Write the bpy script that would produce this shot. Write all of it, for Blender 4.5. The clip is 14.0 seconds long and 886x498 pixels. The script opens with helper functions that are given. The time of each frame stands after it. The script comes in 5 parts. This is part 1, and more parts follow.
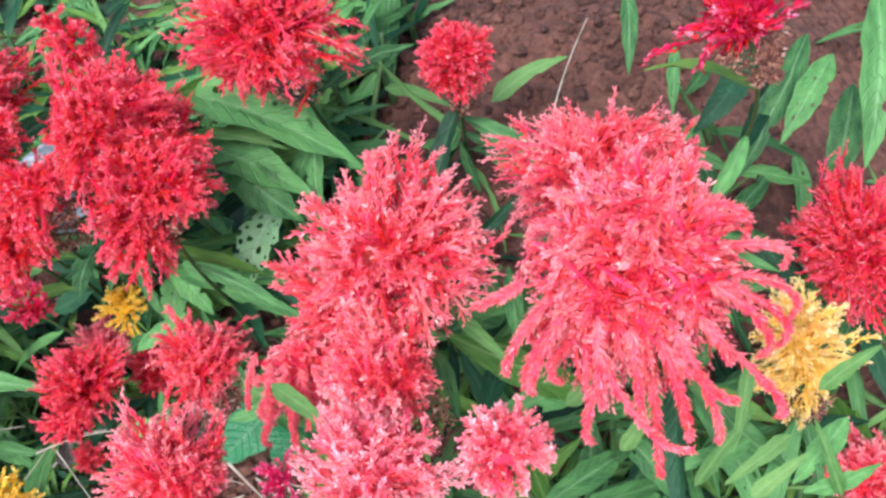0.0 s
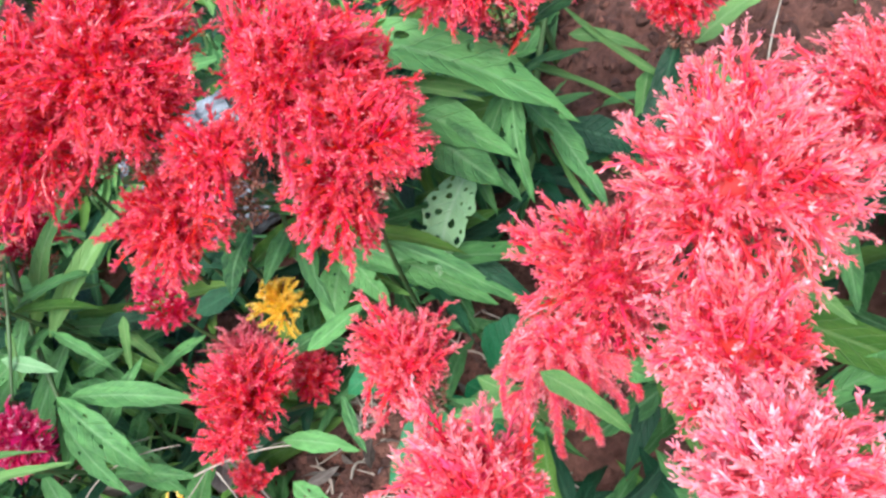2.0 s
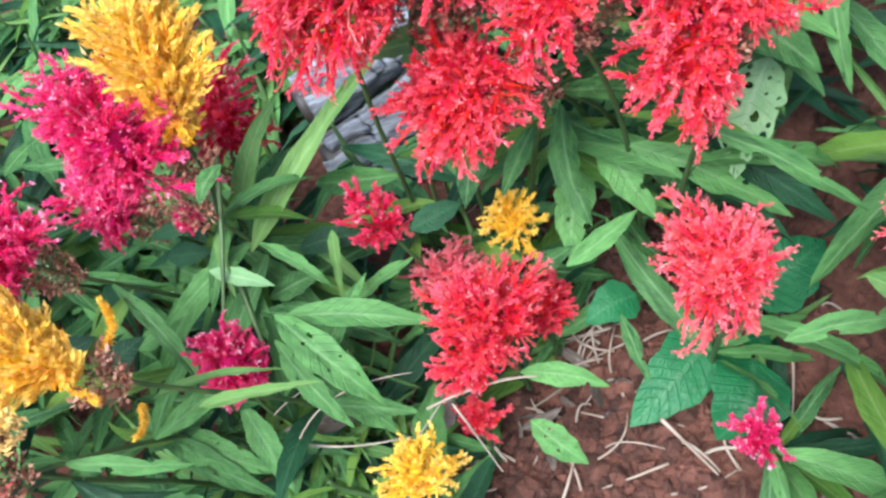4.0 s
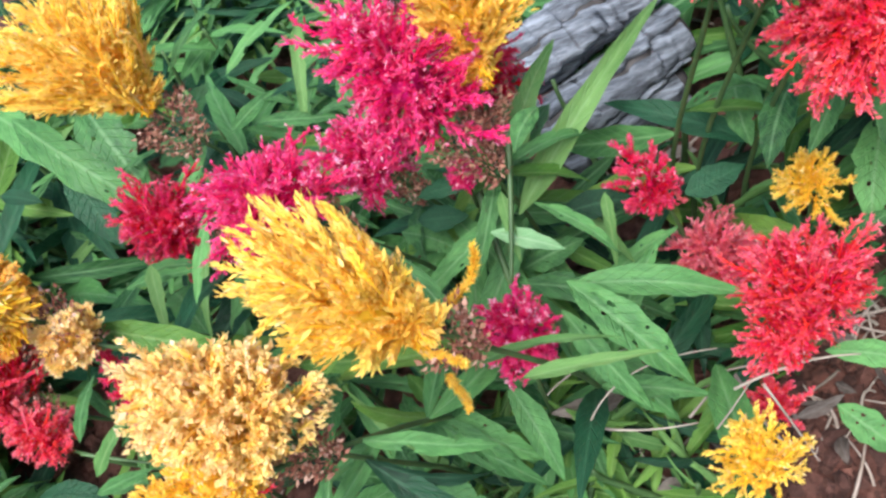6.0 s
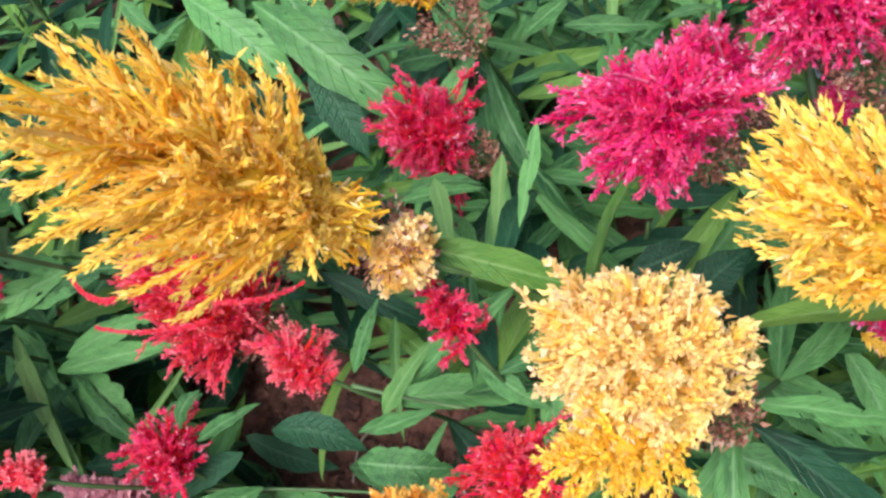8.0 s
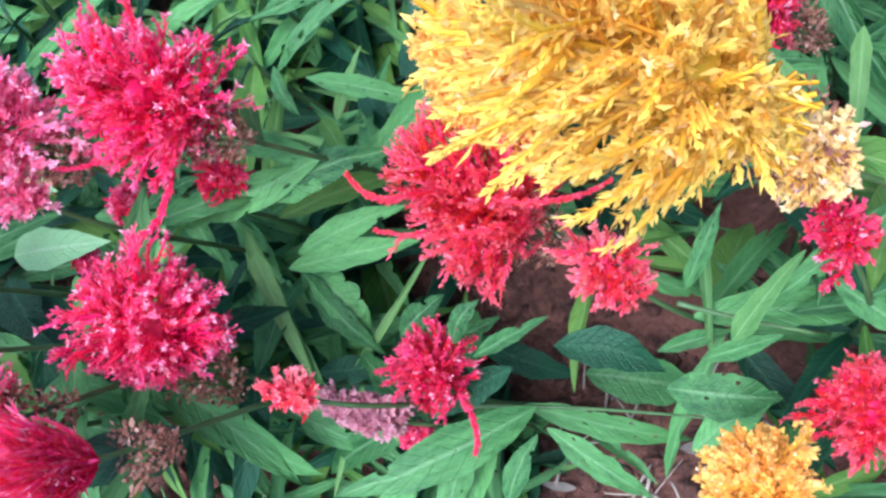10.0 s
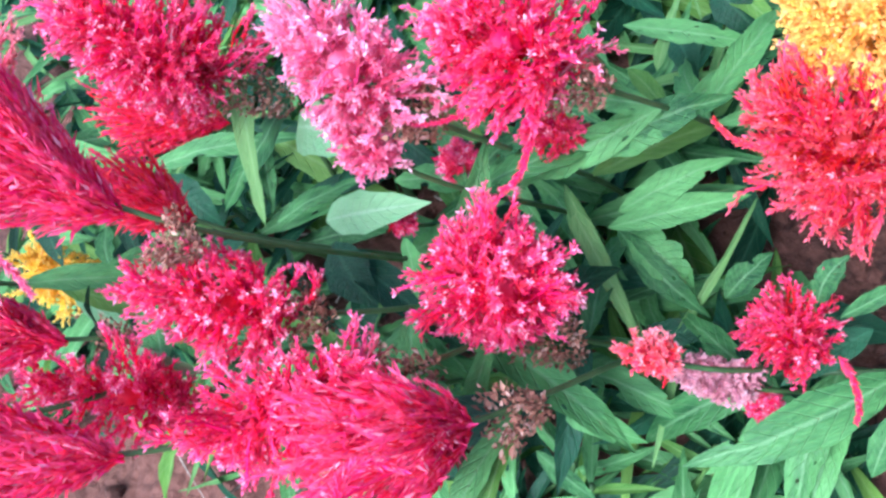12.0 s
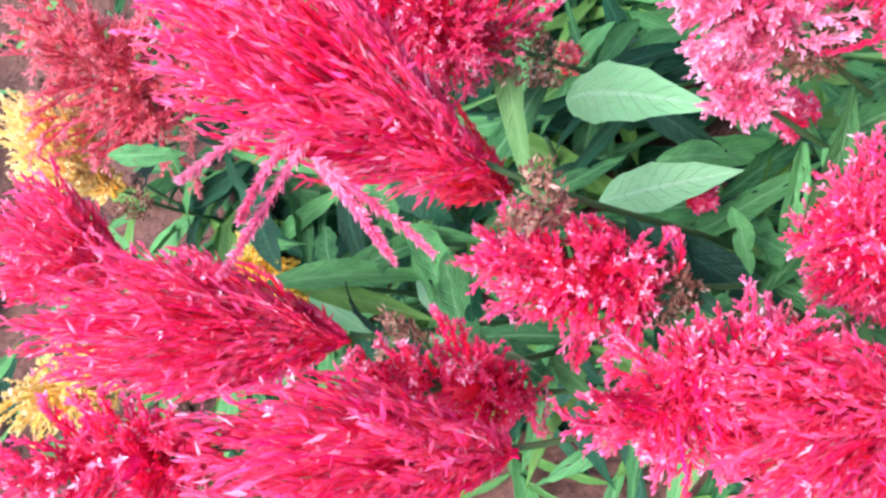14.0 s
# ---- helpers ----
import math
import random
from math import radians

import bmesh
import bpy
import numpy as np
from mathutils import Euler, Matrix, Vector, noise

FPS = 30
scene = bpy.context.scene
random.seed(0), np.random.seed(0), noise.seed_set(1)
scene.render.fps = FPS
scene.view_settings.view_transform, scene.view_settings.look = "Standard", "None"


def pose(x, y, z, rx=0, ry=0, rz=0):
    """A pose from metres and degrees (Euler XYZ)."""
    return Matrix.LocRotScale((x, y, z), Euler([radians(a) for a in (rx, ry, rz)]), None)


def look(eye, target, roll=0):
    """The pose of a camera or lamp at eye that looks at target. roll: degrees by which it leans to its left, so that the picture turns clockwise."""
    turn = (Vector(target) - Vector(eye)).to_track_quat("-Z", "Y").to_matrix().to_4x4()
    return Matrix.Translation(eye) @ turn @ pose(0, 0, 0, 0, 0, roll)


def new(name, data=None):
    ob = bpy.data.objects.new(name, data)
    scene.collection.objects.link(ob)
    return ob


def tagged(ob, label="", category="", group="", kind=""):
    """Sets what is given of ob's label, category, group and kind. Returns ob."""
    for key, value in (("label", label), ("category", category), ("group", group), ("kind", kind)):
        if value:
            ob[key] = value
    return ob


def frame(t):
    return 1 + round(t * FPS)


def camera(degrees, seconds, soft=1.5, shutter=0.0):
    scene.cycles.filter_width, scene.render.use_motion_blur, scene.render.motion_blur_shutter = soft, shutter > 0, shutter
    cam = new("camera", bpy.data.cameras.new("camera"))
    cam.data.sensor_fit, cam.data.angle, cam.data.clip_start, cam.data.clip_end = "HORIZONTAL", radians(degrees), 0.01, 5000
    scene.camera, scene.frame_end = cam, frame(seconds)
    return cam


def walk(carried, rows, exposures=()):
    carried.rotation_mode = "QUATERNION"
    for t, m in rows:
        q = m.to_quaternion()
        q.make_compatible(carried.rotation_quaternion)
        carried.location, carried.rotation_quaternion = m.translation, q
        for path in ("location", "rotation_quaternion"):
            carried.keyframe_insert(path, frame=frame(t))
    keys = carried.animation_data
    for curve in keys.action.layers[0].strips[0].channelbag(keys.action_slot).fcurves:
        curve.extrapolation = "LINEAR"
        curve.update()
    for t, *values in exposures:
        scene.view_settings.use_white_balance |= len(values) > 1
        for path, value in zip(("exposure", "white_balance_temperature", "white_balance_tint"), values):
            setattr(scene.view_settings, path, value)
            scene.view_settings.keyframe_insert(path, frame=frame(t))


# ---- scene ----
cam = camera(46.0, 14.0, soft=2.6)
walk(cam, [
    (0.0, pose(0.0000, 0.0000, 0.7420, 35.00, 12.41, -17.06)),
    (0.5, pose(-0.0324, 0.0132, 0.7296, 35.66, 13.62, -17.23)),
    (1.0, pose(-0.0598, 0.0307, 0.7086, 35.44, 14.12, -17.44)),
    (1.5, pose(-0.0871, 0.0527, 0.6869, 35.58, 15.30, -17.36)),
    (2.0, pose(-0.1119, 0.0796, 0.6658, 35.44, 15.63, -18.34)),
    (2.5, pose(-0.1509, 0.1077, 0.6501, 34.22, 15.61, -19.51)),
    (3.0, pose(-0.1914, 0.1246, 0.6362, 34.42, 16.11, -18.62)),
    (3.2, pose(-0.2050, 0.1264, 0.6306, 34.75, 15.58, -17.36)),
    (5.3, pose(-0.3528, 0.1683, 0.5947, 35.72, 15.67, -16.35)),
    (5.5, pose(-0.3647, 0.1732, 0.5940, 35.06, 15.81, -16.04)),
    (6.0, pose(-0.4035, 0.1931, 0.5896, 36.27, 16.23, -15.49)),
    (6.5, pose(-0.4301, 0.2078, 0.5887, 36.76, 15.92, -15.91)),
    (7.0, pose(-0.4690, 0.2257, 0.5836, 36.41, 15.48, -14.56)),
    (7.5, pose(-0.5150, 0.2437, 0.5788, 34.88, 14.68, -13.11)),
    (8.0, pose(-0.5557, 0.2642, 0.5688, 34.42, 13.67, -11.33)),
    (8.2, pose(-0.5722, 0.2730, 0.5678, 34.21, 13.67, -10.96)),
    (10.3, pose(-0.6762, 0.3415, 0.5390, 27.40, 17.70, -7.84)),
    (10.5, pose(-0.6864, 0.3433, 0.5385, 27.97, 18.80, -7.15)),
    (11.0, pose(-0.7049, 0.3461, 0.5399, 27.39, 22.93, -6.08)),
    (11.5, pose(-0.7174, 0.3485, 0.5427, 26.59, 24.37, -5.16)),
    (12.0, pose(-0.7380, 0.3519, 0.5444, 27.48, 25.59, -4.84)),
    (12.5, pose(-0.7633, 0.3556, 0.5418, 28.12, 26.80, -5.34)),
    (13.0, pose(-0.7957, 0.3555, 0.5375, 29.18, 27.16, -4.82)),
    (13.5, pose(-0.8390, 0.3605, 0.5402, 29.43, 27.68, -4.77)),
    (13.7, pose(-0.8552, 0.3650, 0.5410, 29.22, 27.90, -5.01)),
    (14.0, pose(-0.8751, 0.3667, 0.5403, 29.51, 28.19, -5.78)),
], [(0.0, 0.72, 5950, 11), (3.0, 0.96, 6000, 9), (5.5, 0.78, 6050, 10), (6.5, 0.62, 6150, 11), (8.0, 0.58, 6200, 12), (10.5, 1.0, 5100, 13), (12.5, 1.2, 5250, 12), (14.0, 1.1, 5550, 11)])

# ---- world, sun ----
SUN_UP, SUN_TURN = radians(62), radians(205)
world = bpy.data.worlds.new("sky")
scene.world = world
world.use_nodes = True
nt = world.node_tree
sky = nt.nodes.new("ShaderNodeTexSky")
sky.sky_type = "NISHITA"
sky.sun_disc = False
sky.sun_elevation, sky.sun_rotation = SUN_UP, SUN_TURN
sky.air_density, sky.dust_density = 1.0, 3.0
nt.links.new(sky.outputs[0], nt.nodes["Background"].inputs[0])
nt.nodes["Background"].inputs[1].default_value = 0.145
sun = bpy.data.lights.new("sun", "SUN")
sun.energy, sun.angle, sun.color = 4.2, radians(34), (1.0, 0.97, 0.94)
sun_ob = new("sun", sun)
sun_dir = Vector((math.sin(SUN_TURN) * math.cos(SUN_UP), math.cos(SUN_TURN) * math.cos(SUN_UP), math.sin(SUN_UP)))
sun_ob.matrix_world = look(sun_dir * 20, (0, 0, 0))

rng = np.random.default_rng(7)


# ---- materials ----
def material(name):
    m = bpy.data.materials.new(name)
    m.use_nodes = True
    return m, m.node_tree, m.node_tree.nodes["Principled BSDF"]


def node(t, kind, **values):
    n = t.nodes.new(kind)
    for k, v in values.items():
        n.inputs[k.replace("_", " ")].default_value = v
    return n


def ramp(t, fac, stops):
    n = t.nodes.new("ShaderNodeValToRGB")
    while len(n.color_ramp.elements) < len(stops):
        n.color_ramp.elements.new(0.5)
    for e, (p, c) in zip(n.color_ramp.elements, stops):
        e.position, e.color = p, (*c, 1)
    t.links.new(fac, n.inputs[0])
    return n.outputs[0]


def mix(t, fac, a, b):
    n = t.nodes.new("ShaderNodeMix")
    n.data_type = "RGBA"
    for i, v in ((0, fac), (6, a), (7, b)):
        if isinstance(v, (int, float)):
            n.inputs[i].default_value = v
        elif isinstance(v, tuple):
            n.inputs[i].default_value = (*v, 1)
        else:
            t.links.new(v, n.inputs[i])
    return n.outputs[2]


def math_node(t, op, a, b=0.0):
    n = t.nodes.new("ShaderNodeMath")
    n.operation = op
    for i, v in ((0, a), (1, b)):
        if isinstance(v, (int, float)):
            n.inputs[i].default_value = v
        else:
            t.links.new(v, n.inputs[i])
    return n.outputs[0]


def see_through(t, bsdf, colour, amount):
    """Thin tissue: part of the light passes through."""
    tr = t.nodes.new("ShaderNodeBsdfTranslucent")
    t.links.new(colour, tr.inputs[0])
    mx = t.nodes.new("ShaderNodeMixShader")
    mx.inputs[0].default_value = amount
    t.links.new(bsdf.outputs[0], mx.inputs[1])
    t.links.new(tr.outputs[0], mx.inputs[2])
    t.links.new(mx.outputs[0], t.nodes["Material Output"].inputs[0])


def petal(name, deep, body, tip, faded):
    """Celosia bracts: deep at the root, paler at the tip, faded ones among them and low on the head."""
    m, t, b = material(name)
    along = t.nodes.new("ShaderNodeAttribute")
    along.attribute_name = "along"
    age = t.nodes.new("ShaderNodeAttribute")
    age.attribute_name = "age"
    geo = t.nodes.new("ShaderNodeNewGeometry")
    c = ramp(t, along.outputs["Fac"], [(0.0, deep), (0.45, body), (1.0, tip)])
    pick = ramp(t, geo.outputs["Random Per Island"], [(0.0, (0, 0, 0)), (0.93, (0, 0, 0)), (0.99, (1, 1, 1))])
    heart = t.nodes.new("ShaderNodeAttribute")
    heart.attribute_name = "heart"
    pick = math_node(t, "MULTIPLY", pick, math_node(t, "SUBTRACT", 0.7, heart.outputs["Fac"]))
    where = t.nodes.new("ShaderNodeTexCoord")
    patch = node(t, "ShaderNodeTexNoise", Scale=58.0, Detail=2.0)
    t.links.new(where.outputs["Object"], patch.inputs["Vector"])
    c = mix(t, math_node(t, "MULTIPLY", ramp(t, patch.outputs["Fac"], [(0.5, (0, 0, 0)), (0.7, (1, 1, 1))]), 0.5), c, tip)
    c = mix(t, math_node(t, "MULTIPLY", ramp(t, patch.outputs["Fac"], [(0.32, (1, 1, 1)), (0.47, (0, 0, 0))]), 0.45), c, deep)
    pale = t.nodes.new("ShaderNodeAttribute")
    pale.attribute_name = "pale"
    c = mix(t, math_node(t, "MAXIMUM", math_node(t, "MAXIMUM", pick, 0.0), pale.outputs["Fac"]), c, faded)
    tone = t.nodes.new("ShaderNodeHueSaturation")
    t.links.new(c, tone.inputs["Color"])
    rnd = math_node(t, "FRACT", math_node(t, "MULTIPLY", geo.outputs["Random Per Island"], 37.0))
    t.links.new(math_node(t, "ADD", math_node(t, "MULTIPLY", rnd, 0.26), 0.87), tone.inputs["Value"])
    rnd2 = math_node(t, "FRACT", math_node(t, "MULTIPLY", geo.outputs["Random Per Island"], 91.0))
    t.links.new(math_node(t, "ADD", math_node(t, "MULTIPLY", rnd2, 0.03), 0.485), tone.inputs["Hue"])
    old = mix(t, age.outputs["Fac"], tone.outputs[0], (0.33, 0.17, 0.11))
    t.links.new(old, b.inputs["Base Color"])
    b.inputs["Roughness"].default_value = 0.5
    b.inputs["Specular IOR Level"].default_value = 0.2
    see_through(t, b, old, 0.5)
    return m


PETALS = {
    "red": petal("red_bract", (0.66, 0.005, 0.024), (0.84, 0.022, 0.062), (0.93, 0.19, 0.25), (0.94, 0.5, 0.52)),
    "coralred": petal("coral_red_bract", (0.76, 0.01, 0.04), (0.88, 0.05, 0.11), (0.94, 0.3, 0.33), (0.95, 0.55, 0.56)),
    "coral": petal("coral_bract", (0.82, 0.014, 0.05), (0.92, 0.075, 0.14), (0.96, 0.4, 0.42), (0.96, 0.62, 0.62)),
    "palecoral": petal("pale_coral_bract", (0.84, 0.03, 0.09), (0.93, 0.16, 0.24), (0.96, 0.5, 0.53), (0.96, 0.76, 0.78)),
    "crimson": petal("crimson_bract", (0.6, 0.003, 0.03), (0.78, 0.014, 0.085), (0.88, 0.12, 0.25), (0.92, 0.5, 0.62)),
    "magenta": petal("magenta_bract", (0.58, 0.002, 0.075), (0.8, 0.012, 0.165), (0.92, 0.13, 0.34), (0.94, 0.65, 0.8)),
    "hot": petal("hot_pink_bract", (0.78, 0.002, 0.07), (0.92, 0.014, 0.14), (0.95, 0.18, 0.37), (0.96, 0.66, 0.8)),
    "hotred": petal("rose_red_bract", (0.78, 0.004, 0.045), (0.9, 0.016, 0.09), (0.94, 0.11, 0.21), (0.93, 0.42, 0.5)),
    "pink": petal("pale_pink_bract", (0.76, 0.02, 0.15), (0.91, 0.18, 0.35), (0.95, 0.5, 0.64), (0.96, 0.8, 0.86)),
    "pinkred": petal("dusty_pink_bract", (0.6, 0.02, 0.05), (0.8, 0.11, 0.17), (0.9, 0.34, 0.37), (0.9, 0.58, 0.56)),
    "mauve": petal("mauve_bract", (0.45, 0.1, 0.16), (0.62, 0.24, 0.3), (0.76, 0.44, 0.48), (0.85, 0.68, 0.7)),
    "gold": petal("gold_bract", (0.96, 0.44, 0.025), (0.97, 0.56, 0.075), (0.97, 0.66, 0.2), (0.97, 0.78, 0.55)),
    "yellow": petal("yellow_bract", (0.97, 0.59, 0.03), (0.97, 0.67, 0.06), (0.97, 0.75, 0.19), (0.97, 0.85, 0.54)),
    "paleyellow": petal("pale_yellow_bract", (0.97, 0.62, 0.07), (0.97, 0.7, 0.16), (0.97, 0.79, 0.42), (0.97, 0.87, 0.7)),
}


def leaf_material(name, dark, light, rib, gloss=0.42):
    m, t, b = material(name)
    uv = t.nodes.new("ShaderNodeAttribute")
    uv.attribute_name = "blade"
    sep = t.nodes.new("ShaderNodeSeparateXYZ")
    t.links.new(uv.outputs["Vector"], sep.inputs[0])
    info = t.nodes.new("ShaderNodeObjectInfo")
    co = t.nodes.new("ShaderNodeTexCoord")
    big = node(t, "ShaderNodeTexNoise", Scale=22.0, Detail=3.0)
    t.links.new(co.outputs["Object"], big.inputs["Vector"])
    blotch = node(t, "ShaderNodeTexNoise", Scale=5.0, Detail=3.0)
    shifted = t.nodes.new("ShaderNodeVectorMath")
    t.links.new(co.outputs["Object"], shifted.inputs[0])
    t.links.new(info.outputs["Location"], shifted.inputs[1])
    t.links.new(shifted.outputs[0], blotch.inputs["Vector"])
    fac = math_node(t, "ADD", math_node(t, "MULTIPLY", info.outputs["Random"], 0.5), math_node(t, "MULTIPLY", big.outputs["Fac"], 0.25))
    fac = math_node(t, "ADD", fac, math_node(t, "MULTIPLY", math_node(t, "SUBTRACT", blotch.outputs["Fac"], 0.36), 0.85))
    c = ramp(t, fac, [(0.1, dark), (0.85, light)])
    side = math_node(t, "ABSOLUTE", sep.outputs[0])
    vein = math_node(t, "SUBTRACT", math_node(t, "MULTIPLY", sep.outputs[1], 11.0), math_node(t, "MULTIPLY", side, 1.7))
    vein = math_node(t, "ABSOLUTE", math_node(t, "SUBTRACT", math_node(t, "FRACT", vein), 0.5))
    vein = ramp(t, vein, [(0.0, (1, 1, 1)), (0.09, (0, 0, 0))])
    mid = ramp(t, side, [(0.0, (1, 1, 1)), (0.04, (1, 1, 1)), (0.12, (0, 0, 0))])
    c = mix(t, math_node(t, "MULTIPLY", vein, 0.2), c, rib)
    c = mix(t, math_node(t, "MULTIPLY", mid, 0.38), c, rib)
    spot = node(t, "ShaderNodeTexNoise", Scale=160.0, Detail=2.0)
    t.links.new(co.outputs["Object"], spot.inputs["Vector"])
    c = mix(t, ramp(t, spot.outputs["Fac"], [(0.66, (0, 0, 0)), (0.74, (0.7, 0.7, 0.7))]), c, (0.2, 0.17, 0.06))
    t.links.new(c, b.inputs["Base Color"])
    b.inputs["Roughness"].default_value = gloss
    b.inputs["Specular IOR Level"].default_value = 0.26
    bump = node(t, "ShaderNodeBump", Strength=0.55, Distance=0.0014)
    t.links.new(math_node(t, "ADD", math_node(t, "MULTIPLY", vein, -1.0), math_node(t, "MULTIPLY", big.outputs["Fac"], 1.5)), bump.inputs["Height"])
    t.links.new(bump.outputs[0], b.inputs["Normal"])
    see_through(t, b, c, 0.22)
    return m


LEAF = {
    "green": leaf_material("leaf_green", (0.01, 0.06, 0.018), (0.135, 0.345, 0.1), (0.24, 0.42, 0.2)),
    # darker copy of green: shade of the gaps between leaves put into colour
    "deep": leaf_material("leaf_deep_shaded_green", (0.004, 0.026, 0.012), (0.022, 0.095, 0.042), (0.06, 0.16, 0.08)),
    "pale": leaf_material("leaf_pale_green", (0.19, 0.39, 0.17), (0.29, 0.49, 0.25), (0.45, 0.6, 0.4)),
    "blade": leaf_material("leaf_blade_green", (0.06, 0.17, 0.04), (0.18, 0.34, 0.1), (0.27, 0.42, 0.18)),
    "heart": leaf_material("leaf_weed_green", (0.009, 0.101, 0.035), (0.023, 0.172, 0.062), (0.094, 0.250, 0.117), 0.35),
    "young": leaf_material("leaf_yellow_green", (0.045, 0.14, 0.02), (0.16, 0.3, 0.055), (0.26, 0.4, 0.15)),
    "dead": leaf_material("leaf_dry_brown", (0.08, 0.06, 0.05), (0.3, 0.26, 0.225), (0.34, 0.3, 0.26), 0.8),
}
LEAF["holed"] = LEAF["green"]
LEAF["lace"] = LEAF["pale"]


def stem_material(name, a, b_):
    m, t, b = material(name)
    co = t.nodes.new("ShaderNodeTexCoord")
    n = node(t, "ShaderNodeTexNoise", Scale=60.0, Detail=4.0)
    t.links.new(co.outputs["Object"], n.inputs["Vector"])
    t.links.new(ramp(t, n.outputs["Fac"], [(0.3, a), (0.7, b_)]), b.inputs["Base Color"])
    b.inputs["Roughness"].default_value = 0.55
    return m


STEM = stem_material("stem_green", (0.03, 0.075, 0.02), (0.075, 0.14, 0.045))
HUSK, t, b = material("dry_husk")
geo = t.nodes.new("ShaderNodeNewGeometry")
c = ramp(t, geo.outputs["Random Per Island"], [(0.0, (0.1, 0.03, 0.02)), (0.45, (0.3, 0.12, 0.08)), (0.8, (0.42, 0.22, 0.14)), (1.0, (0.62, 0.42, 0.34))])
t.links.new(c, b.inputs["Base Color"])
b.inputs["Roughness"].default_value = 0.75
see_through(t, b, c, 0.3)
STRAW = stem_material("straw", (0.2, 0.165, 0.125), (0.36, 0.315, 0.26))
# near black: the shade inside the log's splits is put into this colour
SHADED_CORE = stem_material("heartwood", (0.012, 0.011, 0.011), (0.04, 0.034, 0.031))
TWIG = stem_material("twig", (0.2, 0.15, 0.11), (0.36, 0.3, 0.25))

SOIL, t, b = material("soil")
co = t.nodes.new("ShaderNodeTexCoord")
n1 = node(t, "ShaderNodeTexNoise", Scale=9.0, Detail=6.0)
n2 = node(t, "ShaderNodeTexNoise", Scale=140.0, Detail=6.0, Roughness=0.7)
v1 = node(t, "ShaderNodeTexVoronoi", Scale=95.0)
for n in (n1, n2, v1):
    t.links.new(co.outputs["Object"], n.inputs["Vector"])
geo = t.nodes.new("ShaderNodeNewGeometry")
c = ramp(t, n1.outputs["Fac"], [(0.3, (0.06, 0.021, 0.0135)), (0.7, (0.125, 0.048, 0.032))])
c = mix(t, ramp(t, n2.outputs["Fac"], [(0.4, (0, 0, 0)), (0.7, (0.6, 0.6, 0.6))]), c, (0.2, 0.088, 0.062))
tone = t.nodes.new("ShaderNodeHueSaturation")
t.links.new(c, tone.inputs["Color"])
t.links.new(math_node(t, "ADD", math_node(t, "MULTIPLY", geo.outputs["Random Per Island"], 1.1), 0.6), tone.inputs["Value"])
t.links.new(tone.outputs[0], b.inputs["Base Color"])
b.inputs["Roughness"].default_value = 0.92
bump = node(t, "ShaderNodeBump", Strength=1.0, Distance=0.008)
t.links.new(math_node(t, "SUBTRACT", n2.outputs["Fac"], v1.outputs["Distance"]), bump.inputs["Height"])
t.links.new(bump.outputs[0], b.inputs["Normal"])

BARK, t, b = material("grey_bark")
co = t.nodes.new("ShaderNodeTexCoord")
mp = t.nodes.new("ShaderNodeMapping")
mp.inputs["Scale"].default_value = (0.16, 1, 1)
mp.inputs["Rotation"].default_value = (0, 0, radians(-14))
t.links.new(co.outputs["Object"], mp.inputs[0])
n1 = node(t, "ShaderNodeTexNoise", Scale=120.0, Detail=6.0, Roughness=0.7)
n2 = node(t, "ShaderNodeTexNoise", Scale=28.0, Detail=3.0)
for n in (n1, n2):
    t.links.new(mp.outputs[0], n.inputs["Vector"])
c = ramp(t, n1.outputs["Fac"], [(0.34, (0.02, 0.022, 0.027)), (0.48, (0.12, 0.135, 0.155)), (0.66, (0.3, 0.335, 0.375))])
c = mix(t, ramp(t, n2.outputs["Fac"], [(0.6, (0, 0, 0)), (0.72, (0.7, 0.7, 0.7))]), c, (0.16, 0.2, 0.2))
t.links.new(c, b.inputs["Base Color"])
b.inputs["Roughness"].default_value = 0.9
bump = node(t, "ShaderNodeBump", Strength=1.0, Distance=0.003)
t.links.new(n1.outputs["Fac"], bump.inputs["Height"])
t.links.new(bump.outputs[0], b.inputs["Normal"])


# ---- mesh helpers ----
def mesh_from(name, verts, faces, mats, smooth=True, attrs=None):
    me = bpy.data.meshes.new(name)
    me.from_pydata(np.asarray(verts).tolist(), [], np.asarray(faces).tolist() if isinstance(faces, np.ndarray) else faces)
    for m in mats:
        me.materials.append(m)
    if smooth:
        me.polygons.foreach_set("use_smooth", [True] * len(me.polygons))
    for key, data in (attrs or {}).items():
        data = np.asarray(data, dtype=np.float32)
        if data.ndim == 1:
            me.attributes.new(key, "FLOAT", "POINT").data.foreach_set("value", data)
        else:
            me.attributes.new(key, "FLOAT_VECTOR", "POINT").data.foreach_set("vector", data.ravel())
    me.update()
    return me


def unit(v):
    return v / (np.linalg.norm(v, axis=-1, keepdims=True) + 1e-9)


def darts(p, d, length, width, age):
    """Tiny papery florets: pointed, folded along the middle."""
    n = len(p)
    d = unit(d)
    a = unit(np.cross(d, rng.normal(size=(n, 3))))
    c = np.cross(d, a)
    L, w = length[:, None], width[:, None]
    mid = p + d * L * 0.4 + c * w * 0.5
    v = np.stack([p, mid + a * w, p + d * L, mid - a * w], 1).reshape(-1, 3)
    f = (np.array([(0, 1, 2), (0, 2, 3)])[None] + 4 * np.arange(n)[:, None, None]).reshape(-1, 3)
    return v, f, np.tile([0.3, 0.5, 1.0, 0.5], n), np.repeat(age, 4)


